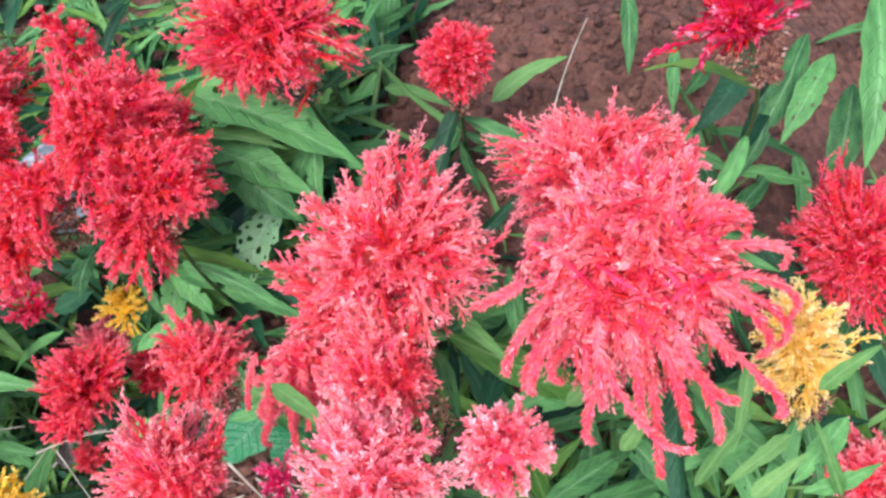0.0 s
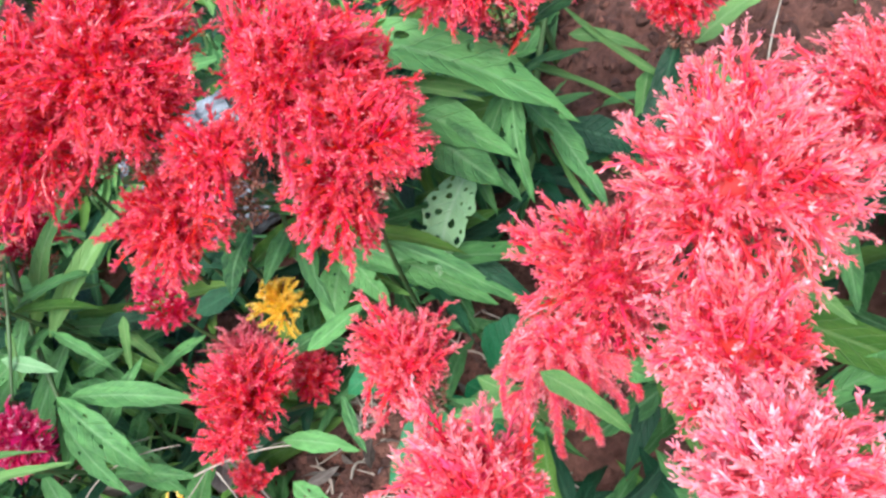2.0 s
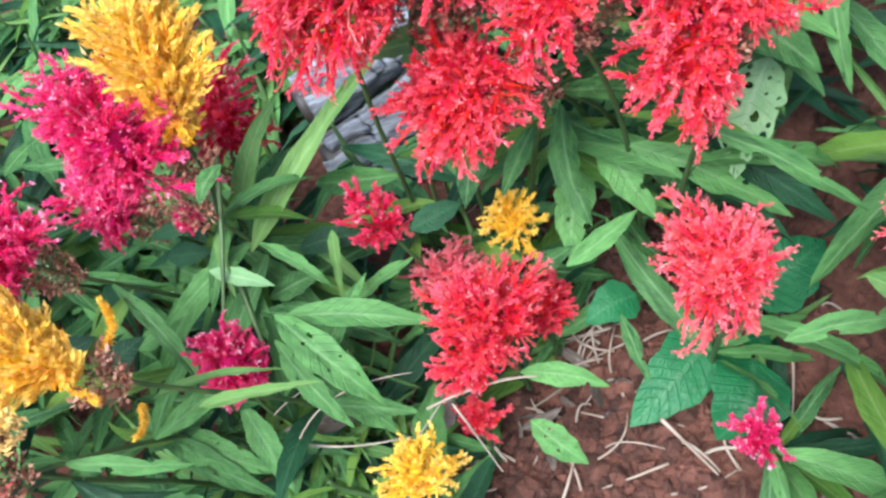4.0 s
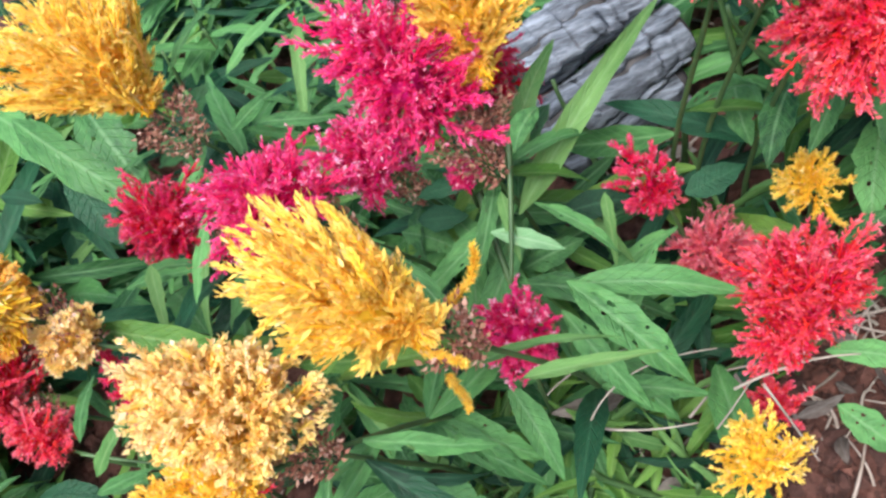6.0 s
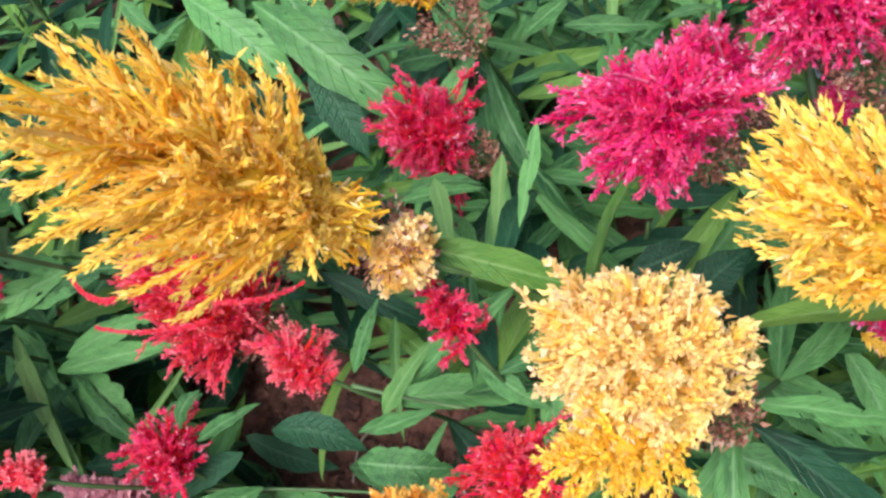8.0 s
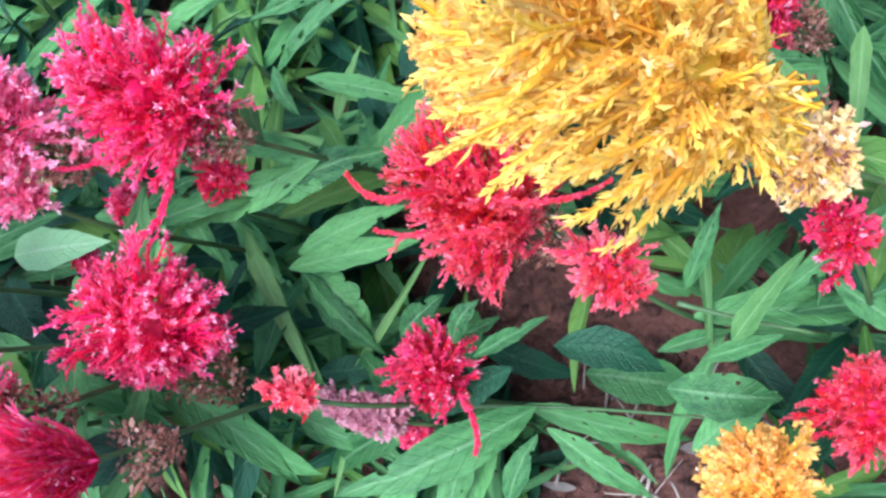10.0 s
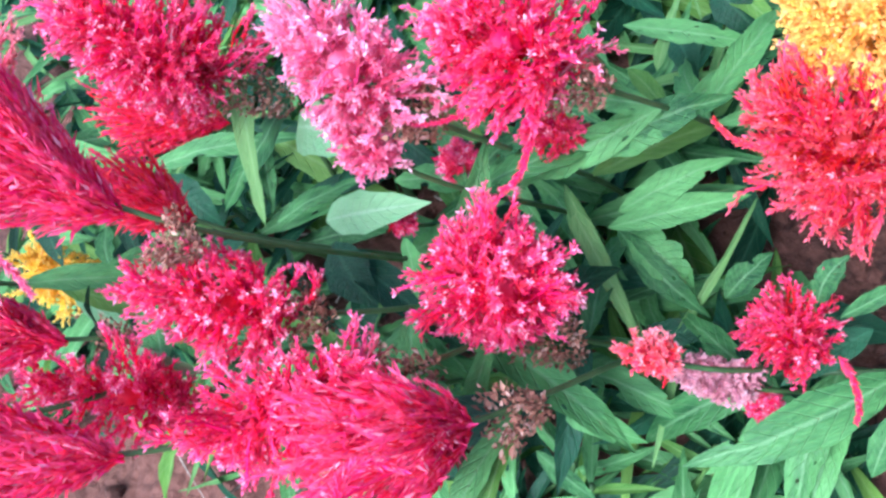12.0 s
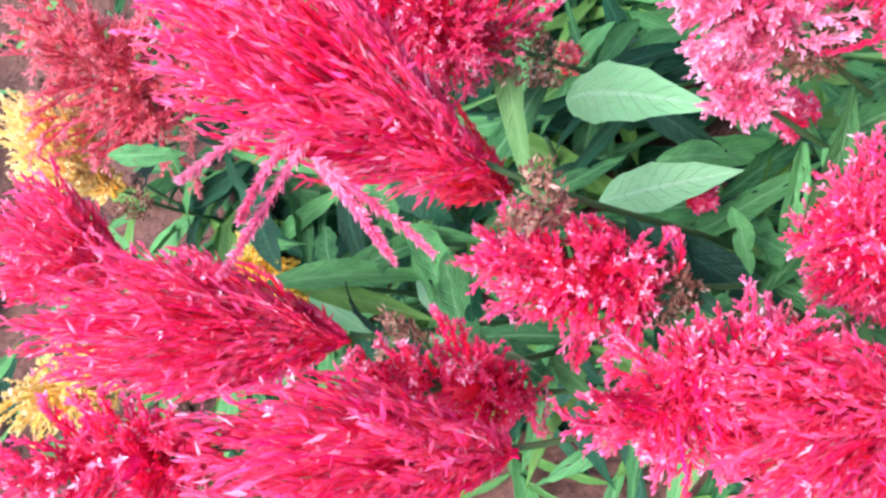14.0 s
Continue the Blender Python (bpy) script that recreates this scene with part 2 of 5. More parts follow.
def tube(points, radii, sides=6):
    pts = np.asarray(points, dtype=float)
    tan = unit(np.gradient(pts, axis=0))
    ref = np.array([0.31, 0.87, 0.38])
    a = unit(np.cross(tan, ref))
    c = np.cross(tan, a)
    ang = np.linspace(0, 2 * math.pi, sides, endpoint=False)
    r = np.broadcast_to(np.asarray(radii, dtype=float), (len(pts),))
    v = (pts[:, None] + r[:, None, None] * (a[:, None] * np.cos(ang)[None, :, None] + c[:, None] * np.sin(ang)[None, :, None])).reshape(-1, 3)
    f = []
    for i in range(len(pts) - 1):
        for k in range(sides):
            f.append((i * sides + k, i * sides + (k + 1) % sides, (i + 1) * sides + (k + 1) % sides, (i + 1) * sides + k))
    f.append(tuple(range(sides))[::-1])
    f.append(tuple(range((len(pts) - 1) * sides, len(pts) * sides)))
    return v, f


def bezier(a, b, c, d, n):
    t = np.linspace(0, 1, n)[:, None]
    return (1 - t) ** 3 * a + 3 * (1 - t) ** 2 * t * b + 3 * (1 - t) * t * t * c + t ** 3 * d


# ---- ground ----
def soil_height(x, y):
    z = (-0.03 + 0.16 * np.exp(-((x - 0.15) ** 2 + (y - 0.6) ** 2) / 0.28 ** 2)
         + 0.025 * np.exp(-((x + 0.28) ** 2 + (y - 0.43) ** 2) / 0.17 ** 2)
         - 0.06 * np.exp(-((x + 0.68) ** 2 + (y - 0.58) ** 2) / 0.16 ** 2))
    return z


def surface(x, y):
    """Height of the crumbly top of the soil."""
    return float(soil_height(x, y)) + 0.011 * noise.fractal(Vector((x * 26, y * 26, 0.3)), 1.0, 2.0, 4)


def ground_axis(lo, hi, step, far):
    fine = np.arange(lo, hi, step)
    out = np.geomspace(step * 1.5, far, 28)
    return np.concatenate([lo - out[::-1], fine, fine[-1] + out])


gx, gy = ground_axis(-1.75, 0.6, 0.009, 60), ground_axis(0.15, 1.35, 0.009, 60)
X, Y = np.meshgrid(gx, gy)
Z = soil_height(X, Y)
near = np.exp(-((np.clip(np.abs(X + 0.6) - 1.3, 0, None)) ** 2 + (np.clip(np.abs(Y - 0.7) - 0.7, 0, None)) ** 2) / 0.3 ** 2)
rough = np.array([noise.fractal(Vector((a * 26, b_ * 26, 0.3)), 1.0, 2.0, 4) for a, b_ in zip(X.ravel(), Y.ravel())]).reshape(X.shape)
Z = Z + rough * 0.011 * near
V = np.stack([X, Y, Z], -1).reshape(-1, 3)
idx = np.arange(len(V)).reshape(X.shape)
F = np.stack([idx[:-1, :-1], idx[:-1, 1:], idx[1:, 1:], idx[1:, :-1]], -1).reshape(-1, 4)
tagged(new("ground", mesh_from("ground", V, F, [SOIL])), "reddish-brown crumbly garden soil of the flower bed", "soil", kind="structure")


def clods(count):
    bm = bmesh.new()
    bmesh.ops.create_icosphere(bm, subdivisions=1, radius=1)
    base = np.array([v.co[:] for v in bm.verts])
    tri = np.array([[v.index for v in fc.verts] for fc in bm.faces])
    bm.free()
    vs, fs = [], []
    for i in range(count):
        if i < count * 0.45:
            x, y = rng.normal(0.15, 0.17), rng.normal(0.66, 0.13)
        elif i < count * 0.75:
            x, y = rng.normal(-0.24, 0.07), rng.normal(0.45, 0.06)
        elif i < count * 0.85:
            x, y = rng.normal(-0.71, 0.05), rng.normal(0.57, 0.07)
        else:
            x, y = rng.uniform(-1.6, 0.5), rng.uniform(0.2, 1.2)
        s = 0.0014 + 0.0075 * rng.random() ** 2.4
        v = base * rng.uniform(0.6, 1.25, (len(base), 1)) * rng.uniform(0.7, 1.2, 3) * s
        vs.append(v + (x, y, surface(x, y) + s * 0.3))
        fs.append(tri + len(base) * i)
    return mesh_from("clods", np.concatenate(vs), np.concatenate(fs), [SOIL], smooth=False)


tagged(new("soil_crumbs", clods(6000)), "small reddish-brown crumbs of dry soil on the ground", "soil crumbs", kind="stuff")


# ---- leaves ----
def leaf_mesh(name, mat, shape, holes, seed, cols=6, rows=18):
    """A leaf of length 1 along y, width 1 across x, its upper side to +z."""
    r = np.random.default_rng(seed)
    u = np.linspace(-1, 1, cols + 1)
    v = np.linspace(0, 1, rows + 1)
    if shape == "blade":
        half = np.minimum(1, (v / 0.2) ** 0.6) * np.clip(1 - v, 0, 1) ** 0.55
    elif shape == "heart":
        half = np.sin(math.pi * np.clip(v, 0, 1) ** 0.62) ** 0.75
    else:
        half = np.sin(math.pi * v ** 0.82) ** 0.9
    half = np.maximum(half / half.max(), 0.06 * (1 - v)) * 0.5
    arch, fold, sway = r.uniform(0.06, 0.26), r.uniform(0.15, 0.5), r.uniform(-0.13, 0.13)
    ph = r.uniform(0, 6, 3)
    verts, blade = [], []
    for j, b_ in enumerate(v):
        for k, a in enumerate(u):
            edge = abs(a)
            wave = 0.05 * edge * math.sin(15 * b_ + ph[0] + (2.0 if a > 0 else 0)) + 0.03 * edge * math.sin(31 * b_ + ph[1])
            x = a * half[j] * (1 + 0.07 * math.sin(23 * b_ + ph[2] + 3 * a) * edge)
            z = arch * math.sin(math.pi * b_ * 0.9) * 1.0 - 0.06 * b_ * b_ + 0.3 * fold * half[j] * edge + wave * 0.3
            verts.append((x + sway * math.sin(math.pi * b_) * 0.9, b_, z))
            blade.append((a, b_, 0))
    gone, used = set(), set()
    for _ in range(holes * 3):
        j, k = int(r.integers(2, rows - 1)), int(r.integers(1, cols))
        block = {(j + dj, k + dk) for dj in (-1, 0, 1) for dk in (-1, 0, 1)}
        if len(gone) >= holes * 4 or block & used or abs(u[k]) < 0.2:
            continue
        used |= block
        gone |= {(j - 1, k - 1), (j - 1, k), (j, k - 1), (j, k)}
        c = np.array(verts[j * (cols + 1) + k])
        size, long = r.uniform(0.55, 1.25) if holes > 20 else r.uniform(0.15, 0.6), r.uniform(0.7, 1.4)
        rx, ry = half[j] * 2 / cols * size, size / rows * long
        rx = min(rx, ry * 3.0)
        for dj, dk in block - {(j, k)}:
            ang = math.atan2(dj - j, dk - k)
            i = dj * (cols + 1) + dk
            grow = r.uniform(0.8, 1.15)
            verts[i] = (c[0] + math.cos(ang) * rx * grow, c[1] + math.sin(ang) * ry * grow, verts[i][2])
            blade[i] = (blade[j * (cols + 1) + k][0] + math.cos(ang) * size / cols, verts[i][1], 0)
    faces = [(j * (cols + 1) + k, j * (cols + 1) + k + 1, (j + 1) * (cols + 1) + k + 1, (j + 1) * (cols + 1) + k) for j in range(rows) for k in range(cols) if (j, k) not in gone]
    return mesh_from(name, verts, faces, [mat], attrs={"blade": blade})


LEAVES = {k: [leaf_mesh("leaf", LEAF[k], {"blade": "blade", "heart": "heart"}.get(k, "lance"), {"holed": 9, "lace": 46, "green": i % 3}.get(k, 0), 40 + 10 * i + n,
                        cols={"holed": 10, "lace": 16, "dead": 6}.get(k, 4), rows={"holed": 24, "lace": 36}.get(k, 12)) for i in range(5)]
          for n, k in enumerate(("green", "deep", "pale", "blade", "heart", "dead", "holed", "lace", "young"))}


def leaf_matrix(base, tip, width, roll=0.0, facing=(-0.05, -0.35, 1.0)):
    base, tip = Vector(base), Vector(tip)
    y = tip - base
    length = y.length
    y.normalize()
    z = Vector(facing)
    z = (z - y * z.dot(y)).normalized()
    z.rotate(Matrix.Rotation(roll, 3, y))
    x = y.cross(z)
    m = Matrix((x, y, z)).transposed().to_4x4()
    m.translation = base
    return m @ Matrix.Diagonal((width, length, max(width * 1.4, length * 0.6), 1))


def part(name, me, parent, world_matrix, label=""):
    ob = new(name, me)
    ob.parent = parent
    ob.matrix_basis = parent.matrix_basis.inverted() @ world_matrix
    return tagged(ob, label)


def sub_part(name, me, parent, thing, world_matrix, label=""):
    ob = new(name, me)
    ob.parent = parent
    ob.matrix_basis = (thing.matrix_basis @ parent.matrix_basis).inverted() @ world_matrix
    return tagged(ob, label)


# ---- flower heads ----
# kind: spikes on a head 7 cm wide, spike length, core radius, florets a spike, floret length, floret width, how far florets open, how far spikes follow the axis, droop, taper to the tip, raggedness, side spikes
KINDS = {
    "plume": (265, 0.024, 0.0008, 32, 0.0032, 0.00055, 0.80, 0.30, 0.12, 0.25, 0.50, 1),
    "ball": (360, 0.019, 0.0008, 28, 0.0030, 0.00055, 0.80, 0.15, 0.04, 0.10, 0.20, 1),
    "star": (200, 0.028, 0.0008, 36, 0.0032, 0.00058, 0.75, 0.35, 0.04, 0.20, 0.38, 1),
    "sparse": (150, 0.022, 0.0008, 34, 0.0032, 0.00058, 0.85, 0.50, 0.08, 0.40, 0.55, 2),
    "cone": (285, 0.024, 0.0008, 32, 0.0034, 0.00055, 0.72, 0.85, 0.06, 0.50, 0.46, 1),
    "feather": (430, 0.050, 0.0007, 29, 0.0062, 0.00060, 0.22, 3.0, 0.05, 0.30, 0.24, 0),
    "burst": (170, 0.026, 0.0011, 18, 0.0050, 0.00095, 0.28, 0.30, 0.04, 0.10, 1.2, 0),
    "drape": (330, 0.032, 0.0011, 56, 0.0032, 0.00062, 0.80, 0.10, 0.45, 0.15, 0.30, 0),
    "flame": (410, 0.030, 0.0011, 36, 0.0048, 0.00072, 0.48, 0.9, 0.10, 0.40, 0.40, 0),
    "mottle": (380, 0.018, 0.0013, 22, 0.0034, 0.00100, 1.00, 0.35, 0.03, 0.25, 0.36, 1),
}


# how wide the fan opens, and how strictly its spikes spread from the foot
FANNED = {"feather": (1.75, 0.82), "flame": (1.45, 0.55)}
FILL = {"sparse": 0.8, "star": 1.2, "feather": 5.0, "flame": 3.6}
FLECKED = {"hot": 120, "magenta": 70, "pink": 80, "palecoral": 50, "coral": 26, "red": 12, "crimson": 30, "hotred": 30, "paleyellow": 90, "yellow": 12}


def egg():
    """A fine ball of unit radius."""
    bm = bmesh.new()
    bmesh.ops.create_icosphere(bm, subdivisions=3, radius=1)
    verts = np.array([x.co[:] for x in bm.verts])
    faces = np.array([[x.index for x in fc.verts] for fc in bm.faces])
    bm.free()
    return verts, faces


EGG = egg()


def cores(foot, knee, end, radius):
    """The soft core of each spike: three rings of three and a tip."""
    n = len(foot)
    path = [(1 - q) ** 2 * foot + 2 * (1 - q) * q * knee + q * q * end for q in (0.0, 0.45, 0.85)]
    way = unit(end - foot)
    a = unit(np.cross(way, rng.normal(size=(n, 3))))
    c = np.cross(way, a)
    rings = []
    for p, r in zip(path, (0.7, 1.0, 0.7)):
        for k in (0.0, 2.094, 4.189):
            rings.append(p + (a * math.cos(k) + c * math.sin(k)) * (radius * r)[:, None])
    rings.append(end)
    v = np.stack(rings, 1).reshape(-1, 3)
    f = [(i * 3 + k, i * 3 + (k + 1) % 3, i * 3 + 3 + (k + 1) % 3) for i in range(2) for k in range(3)]
    f += [(i * 3 + k, i * 3 + 3 + (k + 1) % 3, i * 3 + 3 + k) for i in range(2) for k in range(3)]
    f += [(6 + k, 6 + (k + 1) % 3, 9) for k in range(3)]
    f = (np.array(f)[None] + 10 * np.arange(n)[:, None, None]).reshape(-1, 3)
    return v, f, np.tile(np.repeat([0.15, 0.45, 0.7, 0.85], [3, 3, 3, 1]), n)


def head_mesh(colour, kind, length, width):
    """Soft fingers all over an egg-shaped heart, each finger a core thickly beset with small florets."""
    count, fl, fw, per, flo, flw, wide, follow, droop, taper, ragged, twigs = KINDS[kind]
    low = {"feather": 0.36, "flame": 0.62, "mottle": 0.45}.get(kind, 0.1)
    size = min(1.25, max(0.5, width / 0.07))
    fl, fw, flo = fl * size ** 0.8, fw * size ** 0.4, flo * size ** 0.4
    half = max(length * 0.5, width * (0.42 if kind != "feather" else 0.6))
    count = int(min(480, count * max(0.3, (width / 0.07) * (0.4 * width + 1.2 * half) / 0.07)))
    mid = np.array([0, 0, length * 0.5])
    k = np.arange(count) + 0.5
    cz = 1 - 1.86 * k / count
    az = k * 2.39996 + rng.normal(0, 0.25, count)
    cz = np.clip(cz + rng.normal(0, 0.06, count), -0.93, 1)
    sr = np.sqrt(1 - cz ** 2)
    dirs = np.stack([np.cos(az) * sr, np.sin(az) * sr, cz], 1)
    points = {"burst": 8, "ball": 22}.get(kind, 17)
    lobes = unit(rng.normal(size=(points, 3)) + np.array([0, 0, 0.4]))
    near = dirs @ lobes.T
    own_lobe = np.argmax(near, axis=1)
    lead = lobes[own_lobe]
    close = np.clip(np.max(near, axis=1), 0, 1) ** 12
    bulge = 1 + ragged * (1.5 * close * rng.uniform(0.2, 1.2, points)[own_lobe] - 0.5)
    narrow = 1 - taper * np.clip(cz, 0, 1)
    semi = np.stack([width / 2 * narrow * bulge, width / 2 * narrow * bulge, half * bulge], 1)
    wild = {"feather": 0.06, "flame": 0.2, "burst": 0.1}.get(kind, 0.28)
    grow = unit(dirs / np.array([width / 2, width / 2, half]) * half + np.array([0, 0, follow]) + lead * 0.8 * close[:, None] + rng.normal(0, wild, (count, 3)))
    flen = fl * rng.uniform(0.7, 1.3, count)
    tip = mid + semi * dirs * rng.uniform(0.84, 1.08, (count, 1))
    if kind in FANNED:
        spread, share = FANNED[kind]
        pivot = np.array([0, 0, 0.04 * length])
        tip = pivot + (tip - pivot) * (1 - 0.5 * rng.random((count, 1)) ** 2.0)
        tip[:, :2] *= (0.3 + 0.7 * np.clip(0.6 + 0.62 * cz, 0, 1))[:, None] * spread
        tip[:, 2] = pivot[2] + np.abs(tip[:, 2] - pivot[2]) + 0.12 * length
        out = tip - pivot
        far = np.linalg.norm(out, axis=1)
        flen = np.minimum(np.maximum(flen, far * rng.uniform(0.35, 0.62, count) * share), far * rng.uniform(0.75, 0.95, count))
        grow = unit(grow * (1 - share) + unit(out) * share + rng.normal(0, wild * 0.5, (count, 3)))
    foot = tip - grow * flen[:, None]
    sag = HEAD_DOWN[None] * (droop * flen)[:, None] * rng.uniform(0.3, 1.7, (count, 1))
    end = tip + sag
    curl = unit(np.cross(grow, rng.normal(size=(count, 3)))) * (flen * rng.uniform(0.0, 0.3, count))[:, None]
    knee = foot + (tip - foot) * 0.6 - sag * 0.2 + curl
    old = np.clip((-cz - 0.7) * 3.0, 0, 0.6) * rng.uniform(0.1, 1.0, count) * (0.0 if kind in FANNED else 1.0)
    # shading put into the bract colour: deeper in hollows between lobes, paler on crests
    lobe_shade = 0.78 + 0.4 * close + rng.normal(0, 0.1, count)
    first, top = np.zeros(count), end
    for j in range(twigs):
        q = rng.uniform(0.35, 0.88, (count, 1))
        p0 = (1 - q) ** 2 * foot[:count] + 2 * (1 - q) * q * knee[:count] + q * q * end[:count]
        tan = unit((1 - q) * (knee[:count] - foot[:count]) + q * (end[:count] - knee[:count]))
        side = unit(np.cross(tan, rng.normal(size=(count, 3))))
        way = unit(tan + side * rng.uniform(0.5, 1.1, (count, 1)) * min(1.0, wide))
        reach = (flen[:, None] * rng.uniform(0.22, 0.42, (count, 1)))
        foot, end = np.concatenate([foot, p0]), np.concatenate([end, p0 + way * reach])
        knee = np.concatenate([knee, p0 + way * reach * 0.55 + tan * reach * 0.1])
        old, lobe_shade, first = np.concatenate([old, old[:count]]), np.concatenate([lobe_shade, lobe_shade[:count]]), np.concatenate([first, q[:, 0] * 0.8])
    every = len(foot)
    v, f, al = cores(foot, knee, end, fw * rng.uniform(0.8, 1.2, every) * np.where(first > 0, 0.7, 1.0))
    al = (np.repeat(first, 10) + al * (1 - np.repeat(first, 10))) * np.repeat(lobe_shade, 10) * 0.85
    ag = np.repeat(old, 10)
    ps, ds, ls, ws, ages, base_al = [], [], [], [], [], []
    spin = rng.uniform(0, 6.28, every)
    way = unit(end - foot)
    e1 = unit(np.cross(way, rng.normal(size=(every, 3))))
    e2 = np.cross(way, e1)
    for j in range(per):
        use = every if j % 3 == 0 else count
        share = per if j % 3 else per // 3 + 1
        step = j if j % 3 else j // 3
        q = np.where(np.arange(use) < count, (j + 0.9) / per, (step + 0.9) / share) + rng.uniform(-0.5, 0.5, use) / per
        q = np.clip(q, 0.05, 1)[:, None]
        p0 = (1 - q) ** 2 * foot[:use] + 2 * (1 - q) * q * knee[:use] + q * q * end[:use]
        tan = unit((1 - q) * (knee[:use] - foot[:use]) + q * (end[:use] - knee[:use]))
        turn = (spin[:use] + j * 2.39996 + rng.normal(0, 0.3, use))[:, None]
        side = e1[:use] * np.cos(turn) + e2[:use] * np.sin(turn)
        open_ = wide * (1.2 - 0.6 * q) * rng.uniform(0.6, 1.4, (use, 1))
        ps.append(p0 + side * fw * 0.4), ds.append(tan + side * open_)
        ls.append(flo * rng.uniform(0.6, 1.35, use) * (1.1 - 0.4 * q[:, 0]))
        ws.append(flw * rng.uniform(0.75, 1.3, use)), ages.append(old[:use])
        base_al.append((low + (0.72 - low) * (first[:use] + (1 - first[:use]) * q[:, 0])) * lobe_shade[:use])
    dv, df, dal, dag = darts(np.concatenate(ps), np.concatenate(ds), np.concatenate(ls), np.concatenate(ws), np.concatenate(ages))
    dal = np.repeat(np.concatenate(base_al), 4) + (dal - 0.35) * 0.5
    inside = rng.integers(0, count, int(count * FILL.get(kind, 3.2)))
    deep = rng.uniform(0.45, 0.88, (len(inside), 1)) if kind in ("flame", "feather", "mottle") else rng.uniform(0.35, 0.7, (len(inside), 1))
    p0 = foot[inside] + (top[inside] - foot[inside]) * deep + rng.normal(0, fw * 1.6, (len(inside), 3))
    iv, jf, ial, iag = darts(p0, grow[inside] + rng.normal(0, 0.45, (len(inside), 3)), flo * rng.uniform(1.0, 1.7, len(inside)), flw * rng.uniform(1.0, 1.6, len(inside)), old[inside])
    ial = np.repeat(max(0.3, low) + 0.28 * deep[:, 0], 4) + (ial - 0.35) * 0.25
    df = np.concatenate([df, jf + len(dv)])
    dv, dal, dag = np.concatenate([dv, iv]), np.concatenate([dal, ial]), np.concatenate([dag, iag])
    end = top
    f = np.concatenate([f, df + len(v)])
    v, al, ag = np.concatenate([v, dv]), np.concatenate([al, dal]), np.concatenate([ag, dag])
    open_florets = 0
    if colour in FLECKED:
        spots = unit(rng.normal(size=(9, 3)) + np.array([0, 0, 0.3]))
        want = np.max(dirs @ spots.T, axis=1) + rng.normal(0, 0.12, count)
        pick = np.argsort(-want)[:int(min(len(want), FLECKED[colour] * (width / 0.07) ** 1.4))]
        e, g = np.repeat(end[pick], 7, axis=0), np.repeat(grow[pick], 7, axis=0)
        n7 = len(e)
        sv, sf, sal, sag = darts(e, g * 0.6 + unit(np.cross(g, rng.normal(size=(n7, 3)))), rng.uniform(0.0018, 0.0034, n7), np.full(n7, 0.00055), np.zeros(n7))
        f = np.concatenate([f, sf + len(v)])
        v, al, ag = np.concatenate([v, sv]), np.concatenate([al, sal]), np.concatenate([ag, sag])
        open_florets = len(sv)
    cv, cf = EGG
    thin = {"sparse": 0.1, "star": 0.15, "burst": 0.2, "feather": 0.16, "cone": 0.26}.get(kind, 0.32)
    lump = 1 + 0.13 * np.sin(cv[:, :1] * 13 + 1) * np.sin(cv[:, 1:2] * 12) + 0.1 * np.sin(cv[:, 2:] * 15 + cv[:, :1] * 9)
    cv = cv * np.array([width / 2 * thin, width / 2 * thin, half * thin]) * lump * (1 - taper * np.clip(cv[:, 2:], 0, 1)) + mid
    f = np.concatenate([f, cf + len(v)])
    v = np.concatenate([v, cv])
    al = np.concatenate([al, np.full(len(cv), 0.35)])
    ag = np.concatenate([ag, np.zeros(len(cv))])
    pale = np.zeros(len(v))
    pale[len(v) - len(cv) - open_florets:len(v) - len(cv)] = np.repeat(rng.uniform(0.3, 0.95, open_florets // 4), 4)
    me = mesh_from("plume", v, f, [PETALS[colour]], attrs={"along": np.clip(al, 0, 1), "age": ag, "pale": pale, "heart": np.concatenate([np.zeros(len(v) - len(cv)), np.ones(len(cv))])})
    return me


def seed_mesh(width, length):
    """The spent lower end of a head: a thin cone of dry brown husks."""
    n = int(520 * width / 0.07)
    q = rng.random(n) ** 0.7
    az = rng.uniform(0, 6.283, n)
    r = width * (0.1 + 0.2 * q) * rng.uniform(0.5, 1.1, n)
    out = np.stack([np.cos(az), np.sin(az), np.zeros(n)], 1)
    p = out * r[:, None] + np.array([0, 0, 1.0]) * ((q - 0.75) * length)[:, None]
    v, f, al, ag = darts(p - out * 0.002, out + np.array([0, 0, 0.5]) + rng.normal(0, 0.5, (n, 3)), rng.uniform(0.002, 0.0046, n), rng.uniform(0.0006, 0.0012, n), np.zeros(n))
    return mesh_from("seed_base", v, f, [HUSK])


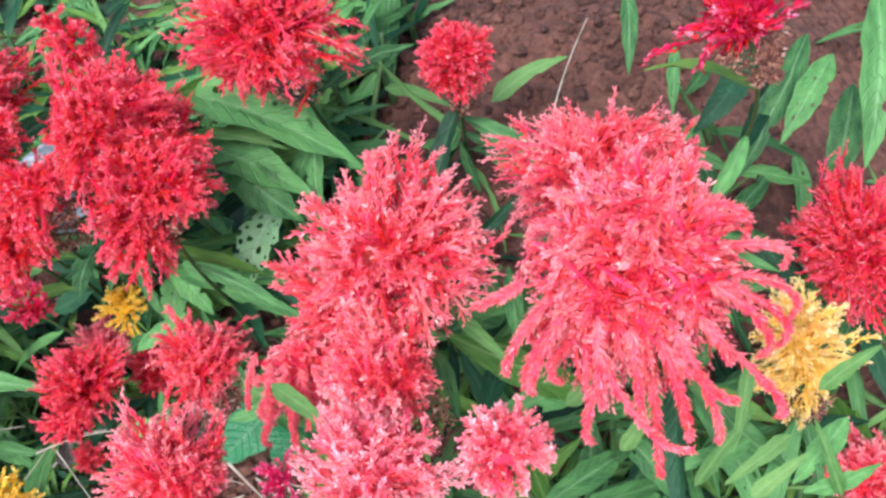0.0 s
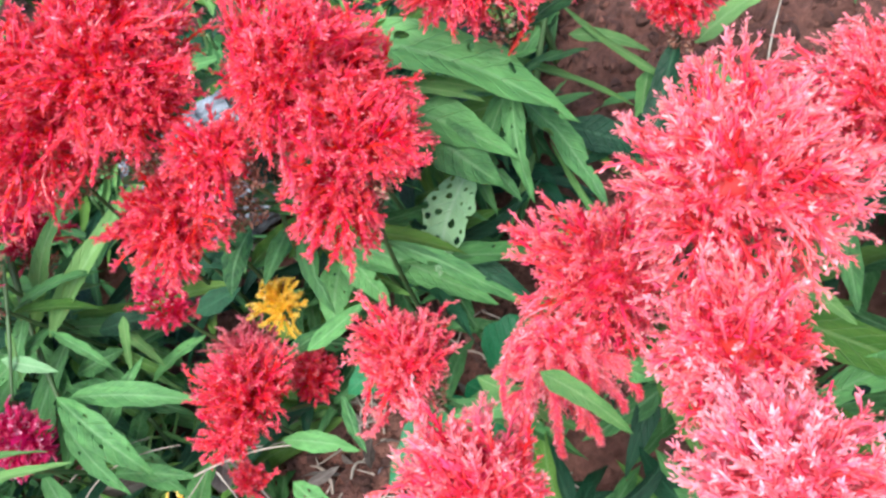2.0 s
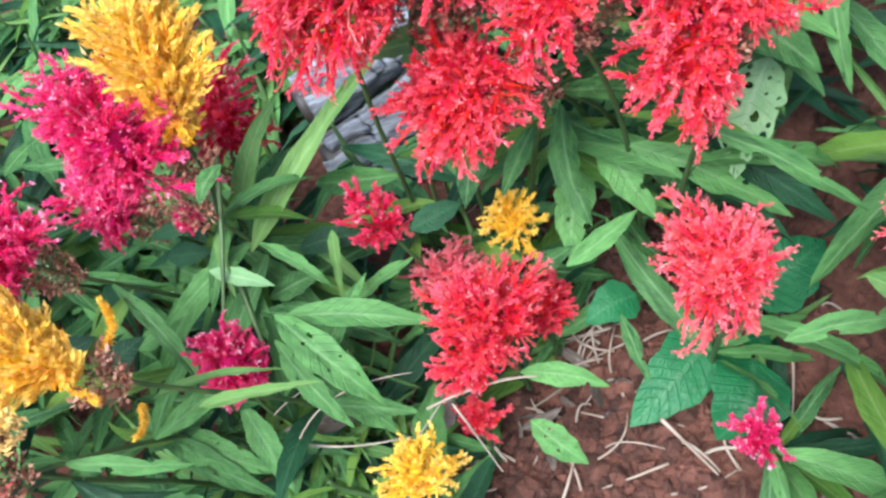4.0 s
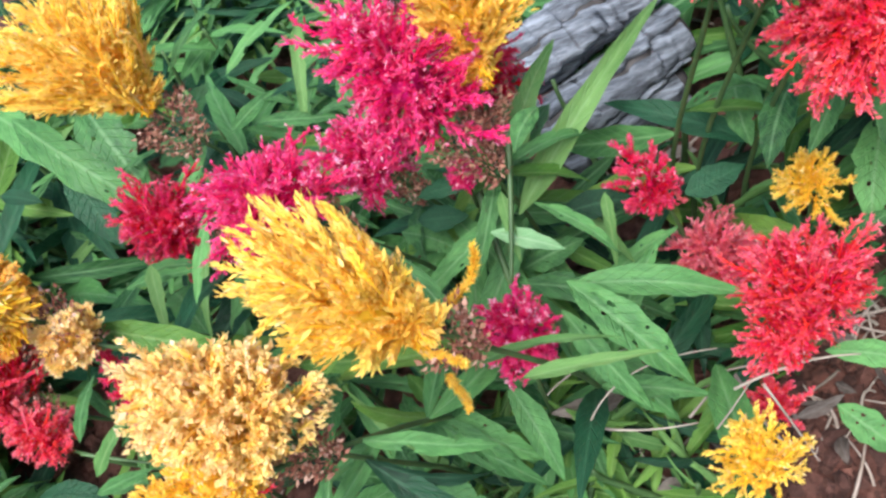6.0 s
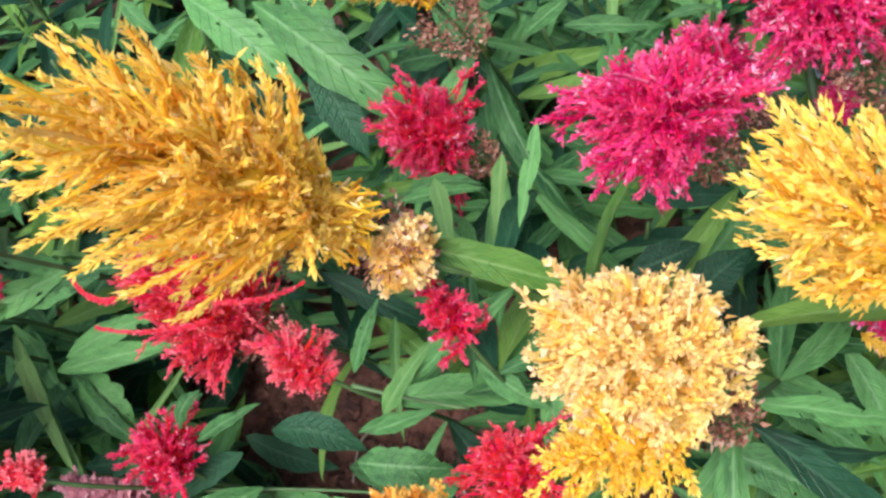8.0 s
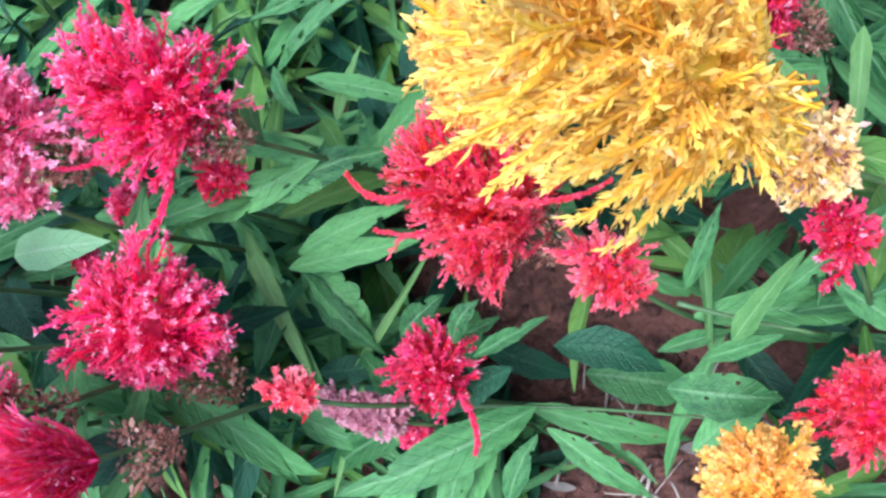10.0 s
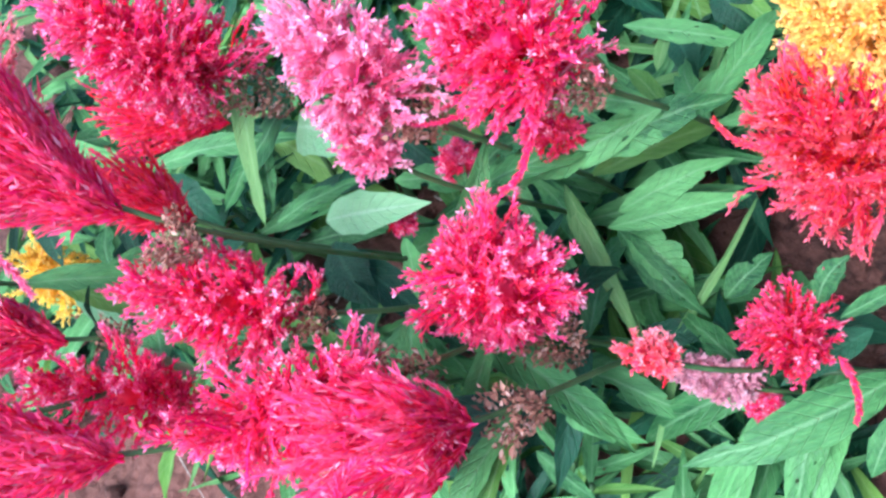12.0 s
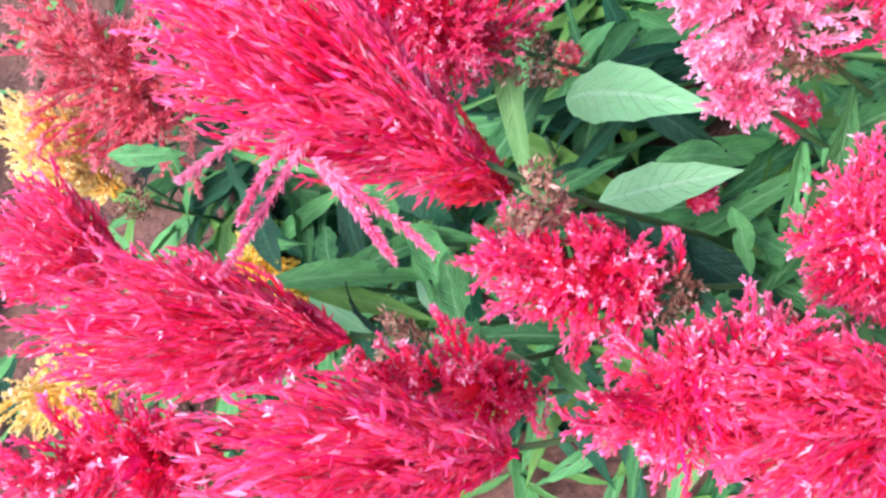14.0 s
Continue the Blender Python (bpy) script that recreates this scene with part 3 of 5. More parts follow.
def tassel_mesh(colour, points, radius):
    """A long hanging finger, beset with florets."""
    pts = np.asarray(points)
    n = 420
    q = rng.random(n)
    i = q * (len(pts) - 1)
    lo = np.floor(i).astype(int).clip(0, len(pts) - 2)
    p = pts[lo] + (pts[lo + 1] - pts[lo]) * (i - lo)[:, None]
    tan = unit(pts[lo + 1] - pts[lo])
    side = unit(np.cross(tan, rng.normal(size=(n, 3))))
    v, f, al, ag = darts(p, tan * 1.2 + side, radius * 2.1 * rng.uniform(0.5, 1.3, n) * (1.15 - 0.5 * q), np.full(n, 0.00045), np.zeros(n))
    tv, tf = tube(pts, radius * np.interp(np.linspace(0, 1, len(pts)), (0.0, 0.2, 1.0), (0.3, 0.62, 0.12)), 6)
    faces = f.tolist() + [tuple(x + len(v) for x in fc) for fc in tf]
    return mesh_from("tassel", np.concatenate([v, tv]), faces, [PETALS[colour]], attrs={"along": np.concatenate([al * 0.85, np.full(len(tv), 0.55)]), "age": np.concatenate([ag, np.zeros(len(tv))]), "heart": np.concatenate([np.zeros(len(v)), np.ones(len(tv))])})


def tassel_at(colour, start, end, bow, radius):
    """A hanging finger on the flower head nearest to its start; bow: how far it bends aside."""
    a, d = np.array(start), np.array(end)
    near = min(plants, key=lambda q: float(np.linalg.norm(np.array((q[0].matrix_basis @ q[1].matrix_basis).translation) - a)))
    off = np.array(bow)
    part_pts = bezier(a, a + (d - a) * 0.3 + off, a + (d - a) * 0.75 + off, d, 14)
    sub_part("tassel", tassel_mesh(colour, part_pts - a, radius), near[1], near[0], Matrix.Translation(a), "long hanging %s tassel" % WORDS[colour])


HEAD_DOWN = np.array([0.0, 0.0, -1.0])
WORDS = {"red": "scarlet", "coralred": "coral-red", "coral": "coral-pink", "palecoral": "pale coral-pink", "crimson": "dark crimson", "magenta": "magenta",
         "hot": "hot-pink", "hotred": "rose-red", "pink": "pale pink", "pinkred": "dusty pink", "mauve": "faded mauve", "gold": "deep golden", "yellow": "golden-yellow", "paleyellow": "yellow and cream"}
SHAPE = {"plume": "bushy feathery plume", "ball": "small rounded plume", "star": "spiky open plume", "burst": "few-pointed starry plume", "sparse": "loose thin plume", "cone": "tapering feathery plume",
         "feather": "long swept feathery plume", "drape": "large shaggy drooping plume", "flame": "bushy flame-like plume", "mottle": "fading mottled plume"}
plants, crowns, laid = [], [], []
# rough direction back to the camera, for keeping leaves out of its view
TOWARD_CAMERA = np.array([0.0, -0.55, 0.835])
BARE = ((0.13, 0.6, 0.14), (-0.23, 0.41, 0.11), (-0.66, 0.56, 0.05), (-0.98, 0.66, 0.06), (-0.29, 0.72, 0.12), (-0.66, 0.44, 0.06), (0.3, 0.5, 0.06), (-0.71, 0.6, 0.06), (-0.725, 0.48, 0.04), (-0.26, 0.47, 0.07))


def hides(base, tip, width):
    """Would this leaf reach bare soil, or cover a flower head or large leaf as the camera sees it?"""
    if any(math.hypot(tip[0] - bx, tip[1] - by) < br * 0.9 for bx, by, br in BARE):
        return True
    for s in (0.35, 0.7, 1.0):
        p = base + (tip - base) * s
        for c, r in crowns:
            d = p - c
            up = float(d @ TOWARD_CAMERA)
            if up > -0.01 and np.linalg.norm(d - TOWARD_CAMERA * up) < r + width * 0.3:
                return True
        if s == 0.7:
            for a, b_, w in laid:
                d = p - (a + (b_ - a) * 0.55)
                up = float(d @ TOWARD_CAMERA)
                side = d - TOWARD_CAMERA * up
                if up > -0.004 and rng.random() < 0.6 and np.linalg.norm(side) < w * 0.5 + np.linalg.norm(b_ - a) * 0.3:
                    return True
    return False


def dress(plant, curve, leaves):
    """Leaves low on the stem and a ring of smaller ones half way up."""
    add_leaves(plant, curve, 0.05, 0.45, leaves, 0.095)
    for i in range(11):
        az = i * 0.57 + plant["turn"] + rng.uniform(-0.3, 0.3)
        size = rng.uniform(0.045, 0.095)
        p = curve[int(rng.integers(4, 13))]
        d = np.array([math.cos(az), math.sin(az), rng.uniform(-0.8, -0.15)])
        w = size * rng.uniform(0.14, 0.24)
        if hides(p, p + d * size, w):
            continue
        part("leaf", LEAVES[rng.choice(["green", "green", "deep", "holed", "young"])][int(rng.integers(5))], plant, leaf_matrix(p, p + d * size, w, rng.normal(0, 0.4)))


def add_leaves(plant, curve, low, high, count, big, kind=""):
    for i in range(count):
        s = low + (high - low) * (i + rng.random() * 0.6) / count
        p = curve[int(s * (len(curve) - 1))]
        az = i * 2.39996 + rng.uniform(-0.5, 0.5) + plant["turn"]
        size = big * rng.uniform(0.7, 1.2) * (1.1 - 0.55 * s)
        rise = rng.uniform(-0.5, 0.45)
        d = np.array([math.cos(az), math.sin(az), rise])
        tip = p + d / np.linalg.norm(d) * size
        floor = float(soil_height(tip[0], tip[1])) + 0.012
        tip[2] = max(tip[2], floor)
        if any(math.hypot(tip[0] - bx, tip[1] - by) < br * 0.9 for bx, by, br in BARE):
            continue
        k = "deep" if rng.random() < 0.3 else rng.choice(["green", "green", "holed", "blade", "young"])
        if kind:
            k = kind
        w = size * (rng.uniform(0.10, 0.19) if k != "blade" else rng.uniform(0.05, 0.09))
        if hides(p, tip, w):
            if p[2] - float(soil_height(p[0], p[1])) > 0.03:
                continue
            # low leaf in front of others: coloured dark like the shaded gaps
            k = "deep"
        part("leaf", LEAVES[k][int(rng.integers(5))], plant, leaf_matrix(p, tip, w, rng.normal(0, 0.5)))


def celosia(colour, kind, base, tip, width, leaves=7):
    """One plant: a rooted stem with leaves and a flower head that runs from base to tip."""
    global HEAD_DOWN
    base, tip = np.array(base), np.array(tip)
    axis = tip - base
    length = float(np.linalg.norm(axis))
    axis = axis / length
    lean = np.array([axis[0], axis[1]]) * 0.3
    drop = base[2] - float(soil_height(base[0], base[1]))
    root = np.array([base[0] - lean[0] * drop, base[1] - lean[1] * drop + 0.34 * drop, 0.0])
    root[2] = float(soil_height(root[0], root[1])) - 0.004
    plant = new("celosia_plant")
    plant.matrix_basis = Matrix.Translation(root)
    plant["turn"] = float(rng.uniform(0, 6.28))
    tagged(plant, "celosia with a %s %s" % (WORDS[colour], SHAPE[kind]), "flower", group="celosia flowers in the bed")
    d = axis * 0.18 * drop
    curve = bezier(root, root + np.array([0, 0, drop * 0.4]), base - d, base + axis * length * 0.3, 16)
    v, f = tube(curve - root, np.linspace(0.0018, 0.0011, 16), 7)
    part("stem", mesh_from("stem", v, f, [STEM]), plant, Matrix.Translation(root))
    rot = Vector((0, 0, 1)).rotation_difference(Vector(axis)).to_matrix()
    HEAD_DOWN = np.array(rot.transposed() @ Vector((0, 0, -1)))
    m = rot.to_4x4()
    m.translation = Vector(base)
    head = part("plume", head_mesh(colour, kind, length, width), plant, m, "%s %s" % (WORDS[colour], SHAPE[kind]))
    if width > 0.045 and kind not in ("drape", "sparse", "star"):
        if kind == "feather":
            m = m @ Matrix.Translation((0, 0, -0.012))
        sub_part("seed_base", seed_mesh(width, width * rng.uniform(0.35, 0.6)), head, plant, m, "dry brown spent husks")
    if kind == "drape":
        for i in range(20):
            az = i * 2.39996
            out = np.array([math.cos(az), math.sin(az) - 0.35, 0.0])
            a = base + axis * length * rng.uniform(0.25, 0.7) + out * width * 0.3
            b_ = a + out * width * rng.uniform(0.15, 0.3) + np.array([0, 0, -width * rng.uniform(0.12, 0.38)])
            bow = out * width * 0.12 + np.array([0, 0, width * 0.1])
            pts = bezier(a, a + (b_ - a) * 0.3 + bow, a + (b_ - a) * 0.75 + bow, b_, 12)
            sub_part("tassel", tassel_mesh(colour, pts - a, 0.0020), head, plant, Matrix.Translation(a), "long hanging %s tassel" % WORDS[colour])
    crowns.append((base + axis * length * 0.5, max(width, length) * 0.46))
    plants.append((plant, head, curve))
    return plant


def leaf_at(kind, base, tip, width):
    """A large single leaf of whichever plant stands nearest to its foot."""
    b = np.array(base)
    if kind == "green" and rng.random() < 0.4:
        kind = "holed"
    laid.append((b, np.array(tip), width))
    near = min(plants, key=lambda q: float(np.min(np.linalg.norm(q[2] - b, axis=1))))
    part("leaf", LEAVES[kind][int(rng.integers(5))], near[0], leaf_matrix(base, tip, width, rng.normal(0, 0.2)), {"holed": "leaf pierced by small insect holes", "lace": "pale leaf eaten to lace by insects", "pale": "pale yellow-green leaf"}.get(kind, ""))


def seedling(x, y, height, count, big=0.09, kind=""):
    """A leafy plant with no flower head."""
    root = np.array([x, y, float(soil_height(x, y)) - 0.004])
    plant = new("leafy_plant")
    plant.matrix_basis = Matrix.Translation(root)
    plant["turn"] = float(rng.uniform(0, 6.28))
    tagged(plant, "low leafy green plant without flowers among the celosias", "plant", group="leafy plants in the bed")
    top = root + np.array([rng.normal(0, 0.02), rng.normal(0, 0.02), height])
    curve = bezier(root, root + (0, 0, height * 0.4), top - (0, 0, height * 0.3), top, 12)
    v, f = tube(curve - root, np.linspace(0.0036, 0.0014, 12), 6)
    part("stem", mesh_from("stem", v, f, [STEM]), plant, Matrix.Translation(root))
    add_leaves(plant, curve, 0.1, 1.0, count, big, kind)


# ---- the flowers ----
celosia("red", "plume", (-0.050, 0.494, 0.318), (-0.055, 0.503, 0.377), 0.091)
celosia("red", "ball", (0.049, 0.499, 0.236), (0.054, 0.505, 0.287), 0.051)
celosia("crimson", "burst", (0.164, 0.312, 0.386), (0.157, 0.322, 0.421), 0.063)
celosia("red", "sparse", (-0.150, 0.518, 0.343), (-0.170, 0.528, 0.390), 0.036)
celosia("red", "plume", (-0.283, 0.497, 0.332), (-0.273, 0.500, 0.395), 0.101)
celosia("red", "plume", (-0.236, 0.478, 0.335), (-0.223, 0.481, 0.390), 0.062)
celosia("red", "plume", (-0.143, 0.452, 0.302), (-0.146, 0.462, 0.358), 0.072)
celosia("red", "plume", (-0.147, 0.433, 0.304), (-0.177, 0.406, 0.299), 0.054)
celosia("red", "plume", (-0.222, 0.468, 0.276), (-0.267, 0.463, 0.304), 0.054)
celosia("red", "plume", (-0.201, 0.444, 0.324), (-0.211, 0.450, 0.349), 0.048)
celosia("red", "plume", (-0.175, 0.471, 0.316), (-0.136, 0.472, 0.368), 0.093)
celosia("red", "plume", (-0.145, 0.427, 0.302), (-0.136, 0.442, 0.347), 0.066)
celosia("red", "plume", (-0.249, 0.493, 0.338), (-0.218, 0.500, 0.415), 0.094)
celosia("red", "plume", (-0.241, 0.470, 0.286), (-0.265, 0.465, 0.297), 0.057)
celosia("crimson", "plume", (-0.388, 0.602, 0.170), (-0.372, 0.636, 0.231), 0.047)
celosia("crimson", "sparse", (-0.311, 0.542, 0.112), (-0.327, 0.561, 0.158), 0.040)
celosia("yellow", "sparse", (-0.245, 0.512, 0.113), (-0.244, 0.522, 0.151), 0.041)
celosia("red", "star", (-0.277, 0.449, 0.110), (-0.283, 0.468, 0.167), 0.069)
celosia("red", "star", (-0.276, 0.445, 0.117), (-0.318, 0.434, 0.133), 0.041)
celosia("red", "sparse", (-0.307, 0.426, 0.071), (-0.306, 0.437, 0.091), 0.027)
celosia("red", "ball", (-0.247, 0.476, 0.066), (-0.243, 0.488, 0.107), 0.038)
celosia("coralred", "plume", (-0.168, 0.383, 0.178), (-0.169, 0.396, 0.234), 0.062)
celosia("coralred", "plume", (-0.045, 0.346, 0.227), (-0.078, 0.360, 0.287), 0.078)
celosia("coral", "drape", (-0.082, 0.332, 0.257), (-0.112, 0.308, 0.256), 0.053)
celosia("coral", "plume", (-0.019, 0.281, 0.346), (-0.024, 0.296, 0.404), 0.086)
celosia("coral", "plume", (-0.039, 0.232, 0.337), (-0.057, 0.243, 0.375), 0.069)
celosia("coral", "plume", (-0.141, 0.220, 0.336), (-0.148, 0.231, 0.379), 0.067)
celosia("palecoral", "plume", (-0.056, 0.178, 0.358), (-0.057, 0.190, 0.402), 0.065)
celosia("palecoral", "ball", (-0.004, 0.170, 0.356), (-0.008, 0.182, 0.392), 0.040)
celosia("coral", "drape", (0.074, 0.199, 0.383), (0.054, 0.219, 0.451), 0.095)
celosia("coral", "plume", (0.102, 0.360, 0.256), (0.075, 0.372, 0.304), 0.088)
celosia("coral", "sparse", (0.139, 0.347, 0.255), (0.144, 0.364, 0.289), 0.041)
celosia("red", "plume", (0.241, 0.296, 0.142), (0.225, 0.323, 0.226), 0.081)
celosia("paleyellow", "plume", (0.168, 0.239, 0.156), (0.170, 0.268, 0.228), 0.055)
celosia("coral", "plume", (0.205, 0.203, 0.066), (0.191, 0.220, 0.105), 0.055)
celosia("yellow", "star", (-0.337, 0.372, 0.136), (-0.339, 0.382, 0.170), 0.043)
celosia("magenta", "ball", (-0.415, 0.463, 0.141), (-0.414, 0.479, 0.189), 0.041)
celosia("magenta", "sparse", (-0.165, 0.356, 0.065), (-0.175, 0.366, 0.088), 0.030)
celosia("yellow", "flame", (-0.561, 0.677, 0.201), (-0.606, 0.711, 0.289), 0.085)
celosia("magenta", "plume", (-0.405, 0.538, 0.234), (-0.436, 0.572, 0.306), 0.065)
celosia("yellow", "flame", (-0.389, 0.549, 0.239), (-0.376, 0.578, 0.337), 0.053)
celosia("magenta", "plume", (-0.480, 0.521, 0.236), (-0.515, 0.531, 0.284), 0.065)
celosia("magenta", "plume", (-0.443, 0.575, 0.187), (-0.467, 0.588, 0.228), 0.049)
celosia("crimson", "plume", (-0.568, 0.634, 0.139), (-0.608, 0.648, 0.186), 0.055)
celosia("yellow", "flame", (-0.435, 0.408, 0.276), (-0.483, 0.428, 0.333), 0.054)
celosia("paleyellow", "mottle", (-0.511, 0.415, 0.232), (-0.552, 0.437, 0.291), 0.064)
celosia("yellow", "cone", (-0.520, 0.406, 0.239), (-0.572, 0.397, 0.264), 0.038)
celosia("yellow", "flame", (-0.607, 0.509, 0.252), (-0.676, 0.492, 0.387), 0.069)
celosia("paleyellow", "mottle", (-0.593, 0.502, 0.238), (-0.615, 0.509, 0.256), 0.030)
celosia("coralred", "star", (-0.662, 0.521, 0.138), (-0.692, 0.542, 0.174), 0.038)
celosia("crimson", "sparse", (-0.591, 0.491, 0.186), (-0.601, 0.508, 0.221), 0.025)
celosia("red", "plume", (-0.583, 0.453, 0.097), (-0.604, 0.472, 0.147), 0.048)
celosia("red", "cone", (-0.707, 0.583, 0.112), (-0.751, 0.601, 0.176), 0.071)
celosia("gold", "mottle", (-0.694, 0.622, 0.138), (-0.723, 0.645, 0.207), 0.065)
celosia("crimson", "star", (-0.758, 0.520, 0.093), (-0.776, 0.535, 0.133), 0.047)
celosia("gold", "mottle", (-0.639, 0.432, 0.130), (-0.649, 0.445, 0.163), 0.044)
celosia("coral", "sparse", (-0.807, 0.508, 0.153), (-0.827, 0.515, 0.169), 0.019)
celosia("mauve", "mottle", (-0.786, 0.512, 0.092), (-0.822, 0.524, 0.120), 0.020)
celosia("pink", "cone", (-0.872, 0.596, 0.250), (-0.900, 0.612, 0.315), 0.052)
celosia("hot", "cone", (-0.812, 0.598, 0.235), (-0.848, 0.606, 0.292), 0.058)
celosia("hot", "plume", (-0.862, 0.539, 0.149), (-0.880, 0.558, 0.220), 0.066)
celosia("hot", "cone", (-0.942, 0.542, 0.216), (-0.988, 0.544, 0.272), 0.050)
celosia("hot", "plume", (-0.905, 0.505, 0.215), (-0.958, 0.476, 0.270), 0.056)
celosia("hot", "feather", (-0.873, 0.483, 0.208), (-0.923, 0.463, 0.261), 0.053)
celosia("hot", "feather", (-1.072, 0.568, 0.205), (-1.158, 0.568, 0.294), 0.054)
celosia("hot", "feather", (-1.160, 0.612, 0.247), (-1.198, 0.626, 0.303), 0.048)
celosia("hot", "cone", (-0.996, 0.522, 0.202), (-1.045, 0.523, 0.262), 0.042)
celosia("hot", "feather", (-0.982, 0.478, 0.263), (-1.047, 0.472, 0.337), 0.041)
celosia("hot", "cone", (-1.056, 0.485, 0.309), (-1.100, 0.474, 0.357), 0.041)
celosia("hot", "feather", (-0.970, 0.560, 0.286), (-1.028, 0.592, 0.388), 0.050)
celosia("hotred", "feather", (-0.987, 0.594, 0.229), (-1.013, 0.609, 0.270), 0.027)
celosia("hot", "cone", (-0.988, 0.692, 0.199), (-1.041, 0.697, 0.292), 0.069)
celosia("hotred", "feather", (-1.070, 0.768, 0.091), (-1.136, 0.767, 0.154), 0.041)
celosia("pinkred", "sparse", (-1.223, 0.787, 0.137), (-1.259, 0.827, 0.248), 0.092)
celosia("paleyellow", "flame", (-1.294, 0.780, 0.121), (-1.316, 0.803, 0.209), 0.059)
celosia("yellow", "plume", (-1.186, 0.671, 0.087), (-1.190, 0.691, 0.144), 0.047)
celosia("paleyellow", "plume", (-1.266, 0.637, 0.137), (-1.307, 0.613, 0.186), 0.051)
celosia("pinkred", "star", (-0.297, 0.541, 0.040), (-0.281, 0.536, 0.092), 0.056)
celosia("hot", "ball", (-0.935, 0.629, 0.128), (-0.935, 0.626, 0.140), 0.013)
celosia("hot", "ball", (-0.884, 0.622, 0.170), (-0.884, 0.618, 0.186), 0.018)
celosia("hot", "ball", (-0.788, 0.512, 0.072), (-0.788, 0.510, 0.084), 0.014)
celosia("crimson", "sparse", (-0.826, 0.622, 0.168), (-0.846, 0.616, 0.184), 0.022)
celosia("coral", "sparse", (-0.991, 0.770, 0.088), (-0.992, 0.766, 0.108), 0.012)
celosia("magenta", "ball", (-0.411, 0.550, 0.196), (-0.411, 0.546, 0.210), 0.014)
celosia("pink", "cone", (-0.890, 0.590, 0.228), (-0.905, 0.598, 0.262), 0.026)

# ---- single large leaves ----
leaf_at("green", (-0.142, 0.554, 0.287), (-0.029, 0.468, 0.227), 0.037)
leaf_at("green", (-0.140, 0.530, 0.258), (-0.067, 0.471, 0.219), 0.029)
leaf_at("blade", (-0.129, 0.522, 0.265), (-0.072, 0.493, 0.248), 0.010)
leaf_at("green", (-0.039, 0.521, 0.261), (0.033, 0.523, 0.267), 0.013)
leaf_at("blade", (0.074, 0.547, 0.164), (0.140, 0.553, 0.174), 0.016)
leaf_at("blade", (-0.050, 0.583, 0.192), (0.024, 0.525, 0.153), 0.006)
leaf_at("blade", (0.002, 0.578, 0.188), (0.045, 0.550, 0.171), 0.011)
leaf_at("green", (0.020, 0.520, 0.144), (0.048, 0.541, 0.165), 0.010)
leaf_at("green", (0.042, 0.498, 0.128), (0.041, 0.533, 0.158), 0.008)
leaf_at("deep", (0.212, 0.406, 0.275), (0.160, 0.376, 0.258), 0.018)
leaf_at("green", (0.255, 0.417, 0.258), (0.183, 0.361, 0.221), 0.021)
leaf_at("green", (0.257, 0.391, 0.263), (0.207, 0.357, 0.243), 0.018)
leaf_at("green", (0.270, 0.386, 0.235), (0.231, 0.337, 0.203), 0.021)
leaf_at("green", (0.281, 0.392, 0.302), (0.236, 0.316, 0.250), 0.026)
leaf_at("green", (0.202, 0.585, 0.193), (0.177, 0.529, 0.156), 0.013)
leaf_at("green", (0.211, 0.519, 0.181), (0.190, 0.478, 0.155), 0.010)
leaf_at("green", (0.274, 0.453, 0.094), (0.256, 0.405, 0.063), 0.015)
leaf_at("blade", (-0.134, 0.332, 0.248), (-0.099, 0.296, 0.226), 0.011)
leaf_at("green", (0.038, 0.220, 0.279), (0.021, 0.189, 0.261), 0.013)
leaf_at("green", (0.047, 0.213, 0.274), (0.061, 0.176, 0.252), 0.013)
leaf_at("green", (0.106, 0.190, 0.257), (0.062, 0.190, 0.262), 0.012)
leaf_at("green", (0.095, 0.217, 0.265), (0.120, 0.176, 0.239), 0.013)
leaf_at("green", (0.153, 0.185, 0.253), (0.115, 0.167, 0.245), 0.013)
leaf_at("green", (0.117, 0.161, 0.248), (0.156, 0.159, 0.252), 0.009)
leaf_at("blade", (0.080, 0.225, 0.308), (0.092, 0.186, 0.284), 0.007)
leaf_at("blade", (0.114, 0.210, 0.297), (0.091, 0.179, 0.279), 0.007)
leaf_at("blade", (0.119, 0.179, 0.274), (0.081, 0.169, 0.271), 0.008)
leaf_at("blade", (0.133, 0.183, 0.302), (0.165, 0.188, 0.311), 0.008)
leaf_at("blade", (0.069, 0.174, 0.270), (0.108, 0.192, 0.288), 0.007)
leaf_at("blade", (0.043, 0.196, 0.286), (0.073, 0.209, 0.302), 0.008)
leaf_at("blade", (0.131, 0.151, 0.253), (0.131, 0.180, 0.280), 0.007)
leaf_at("blade", (0.092, 0.163, 0.262), (0.123, 0.169, 0.272), 0.008)
leaf_at("blade", (0.027, 0.219, 0.304), (0.054, 0.222, 0.311), 0.008)
leaf_at("blade", (-0.005, 0.281, 0.311), (0.010, 0.256, 0.297), 0.008)
leaf_at("green", (0.028, 0.304, 0.303), (0.018, 0.268, 0.281), 0.010)
leaf_at("lace", (-0.095, 0.489, 0.206), (-0.136, 0.446, 0.179), 0.034)
leaf_at("green", (-0.196, 0.532, 0.187), (-0.206, 0.474, 0.148), 0.020)
leaf_at("green", (-0.185, 0.514, 0.173), (-0.173, 0.468, 0.142), 0.021)
leaf_at("green", (-0.159, 0.523, 0.153), (-0.148, 0.480, 0.125), 0.018)
leaf_at("green", (-0.229, 0.454, 0.154), (-0.183, 0.463, 0.164), 0.012)
leaf_at("blade", (-0.392, 0.545, 0.160), (-0.277, 0.618, 0.200), 0.015)
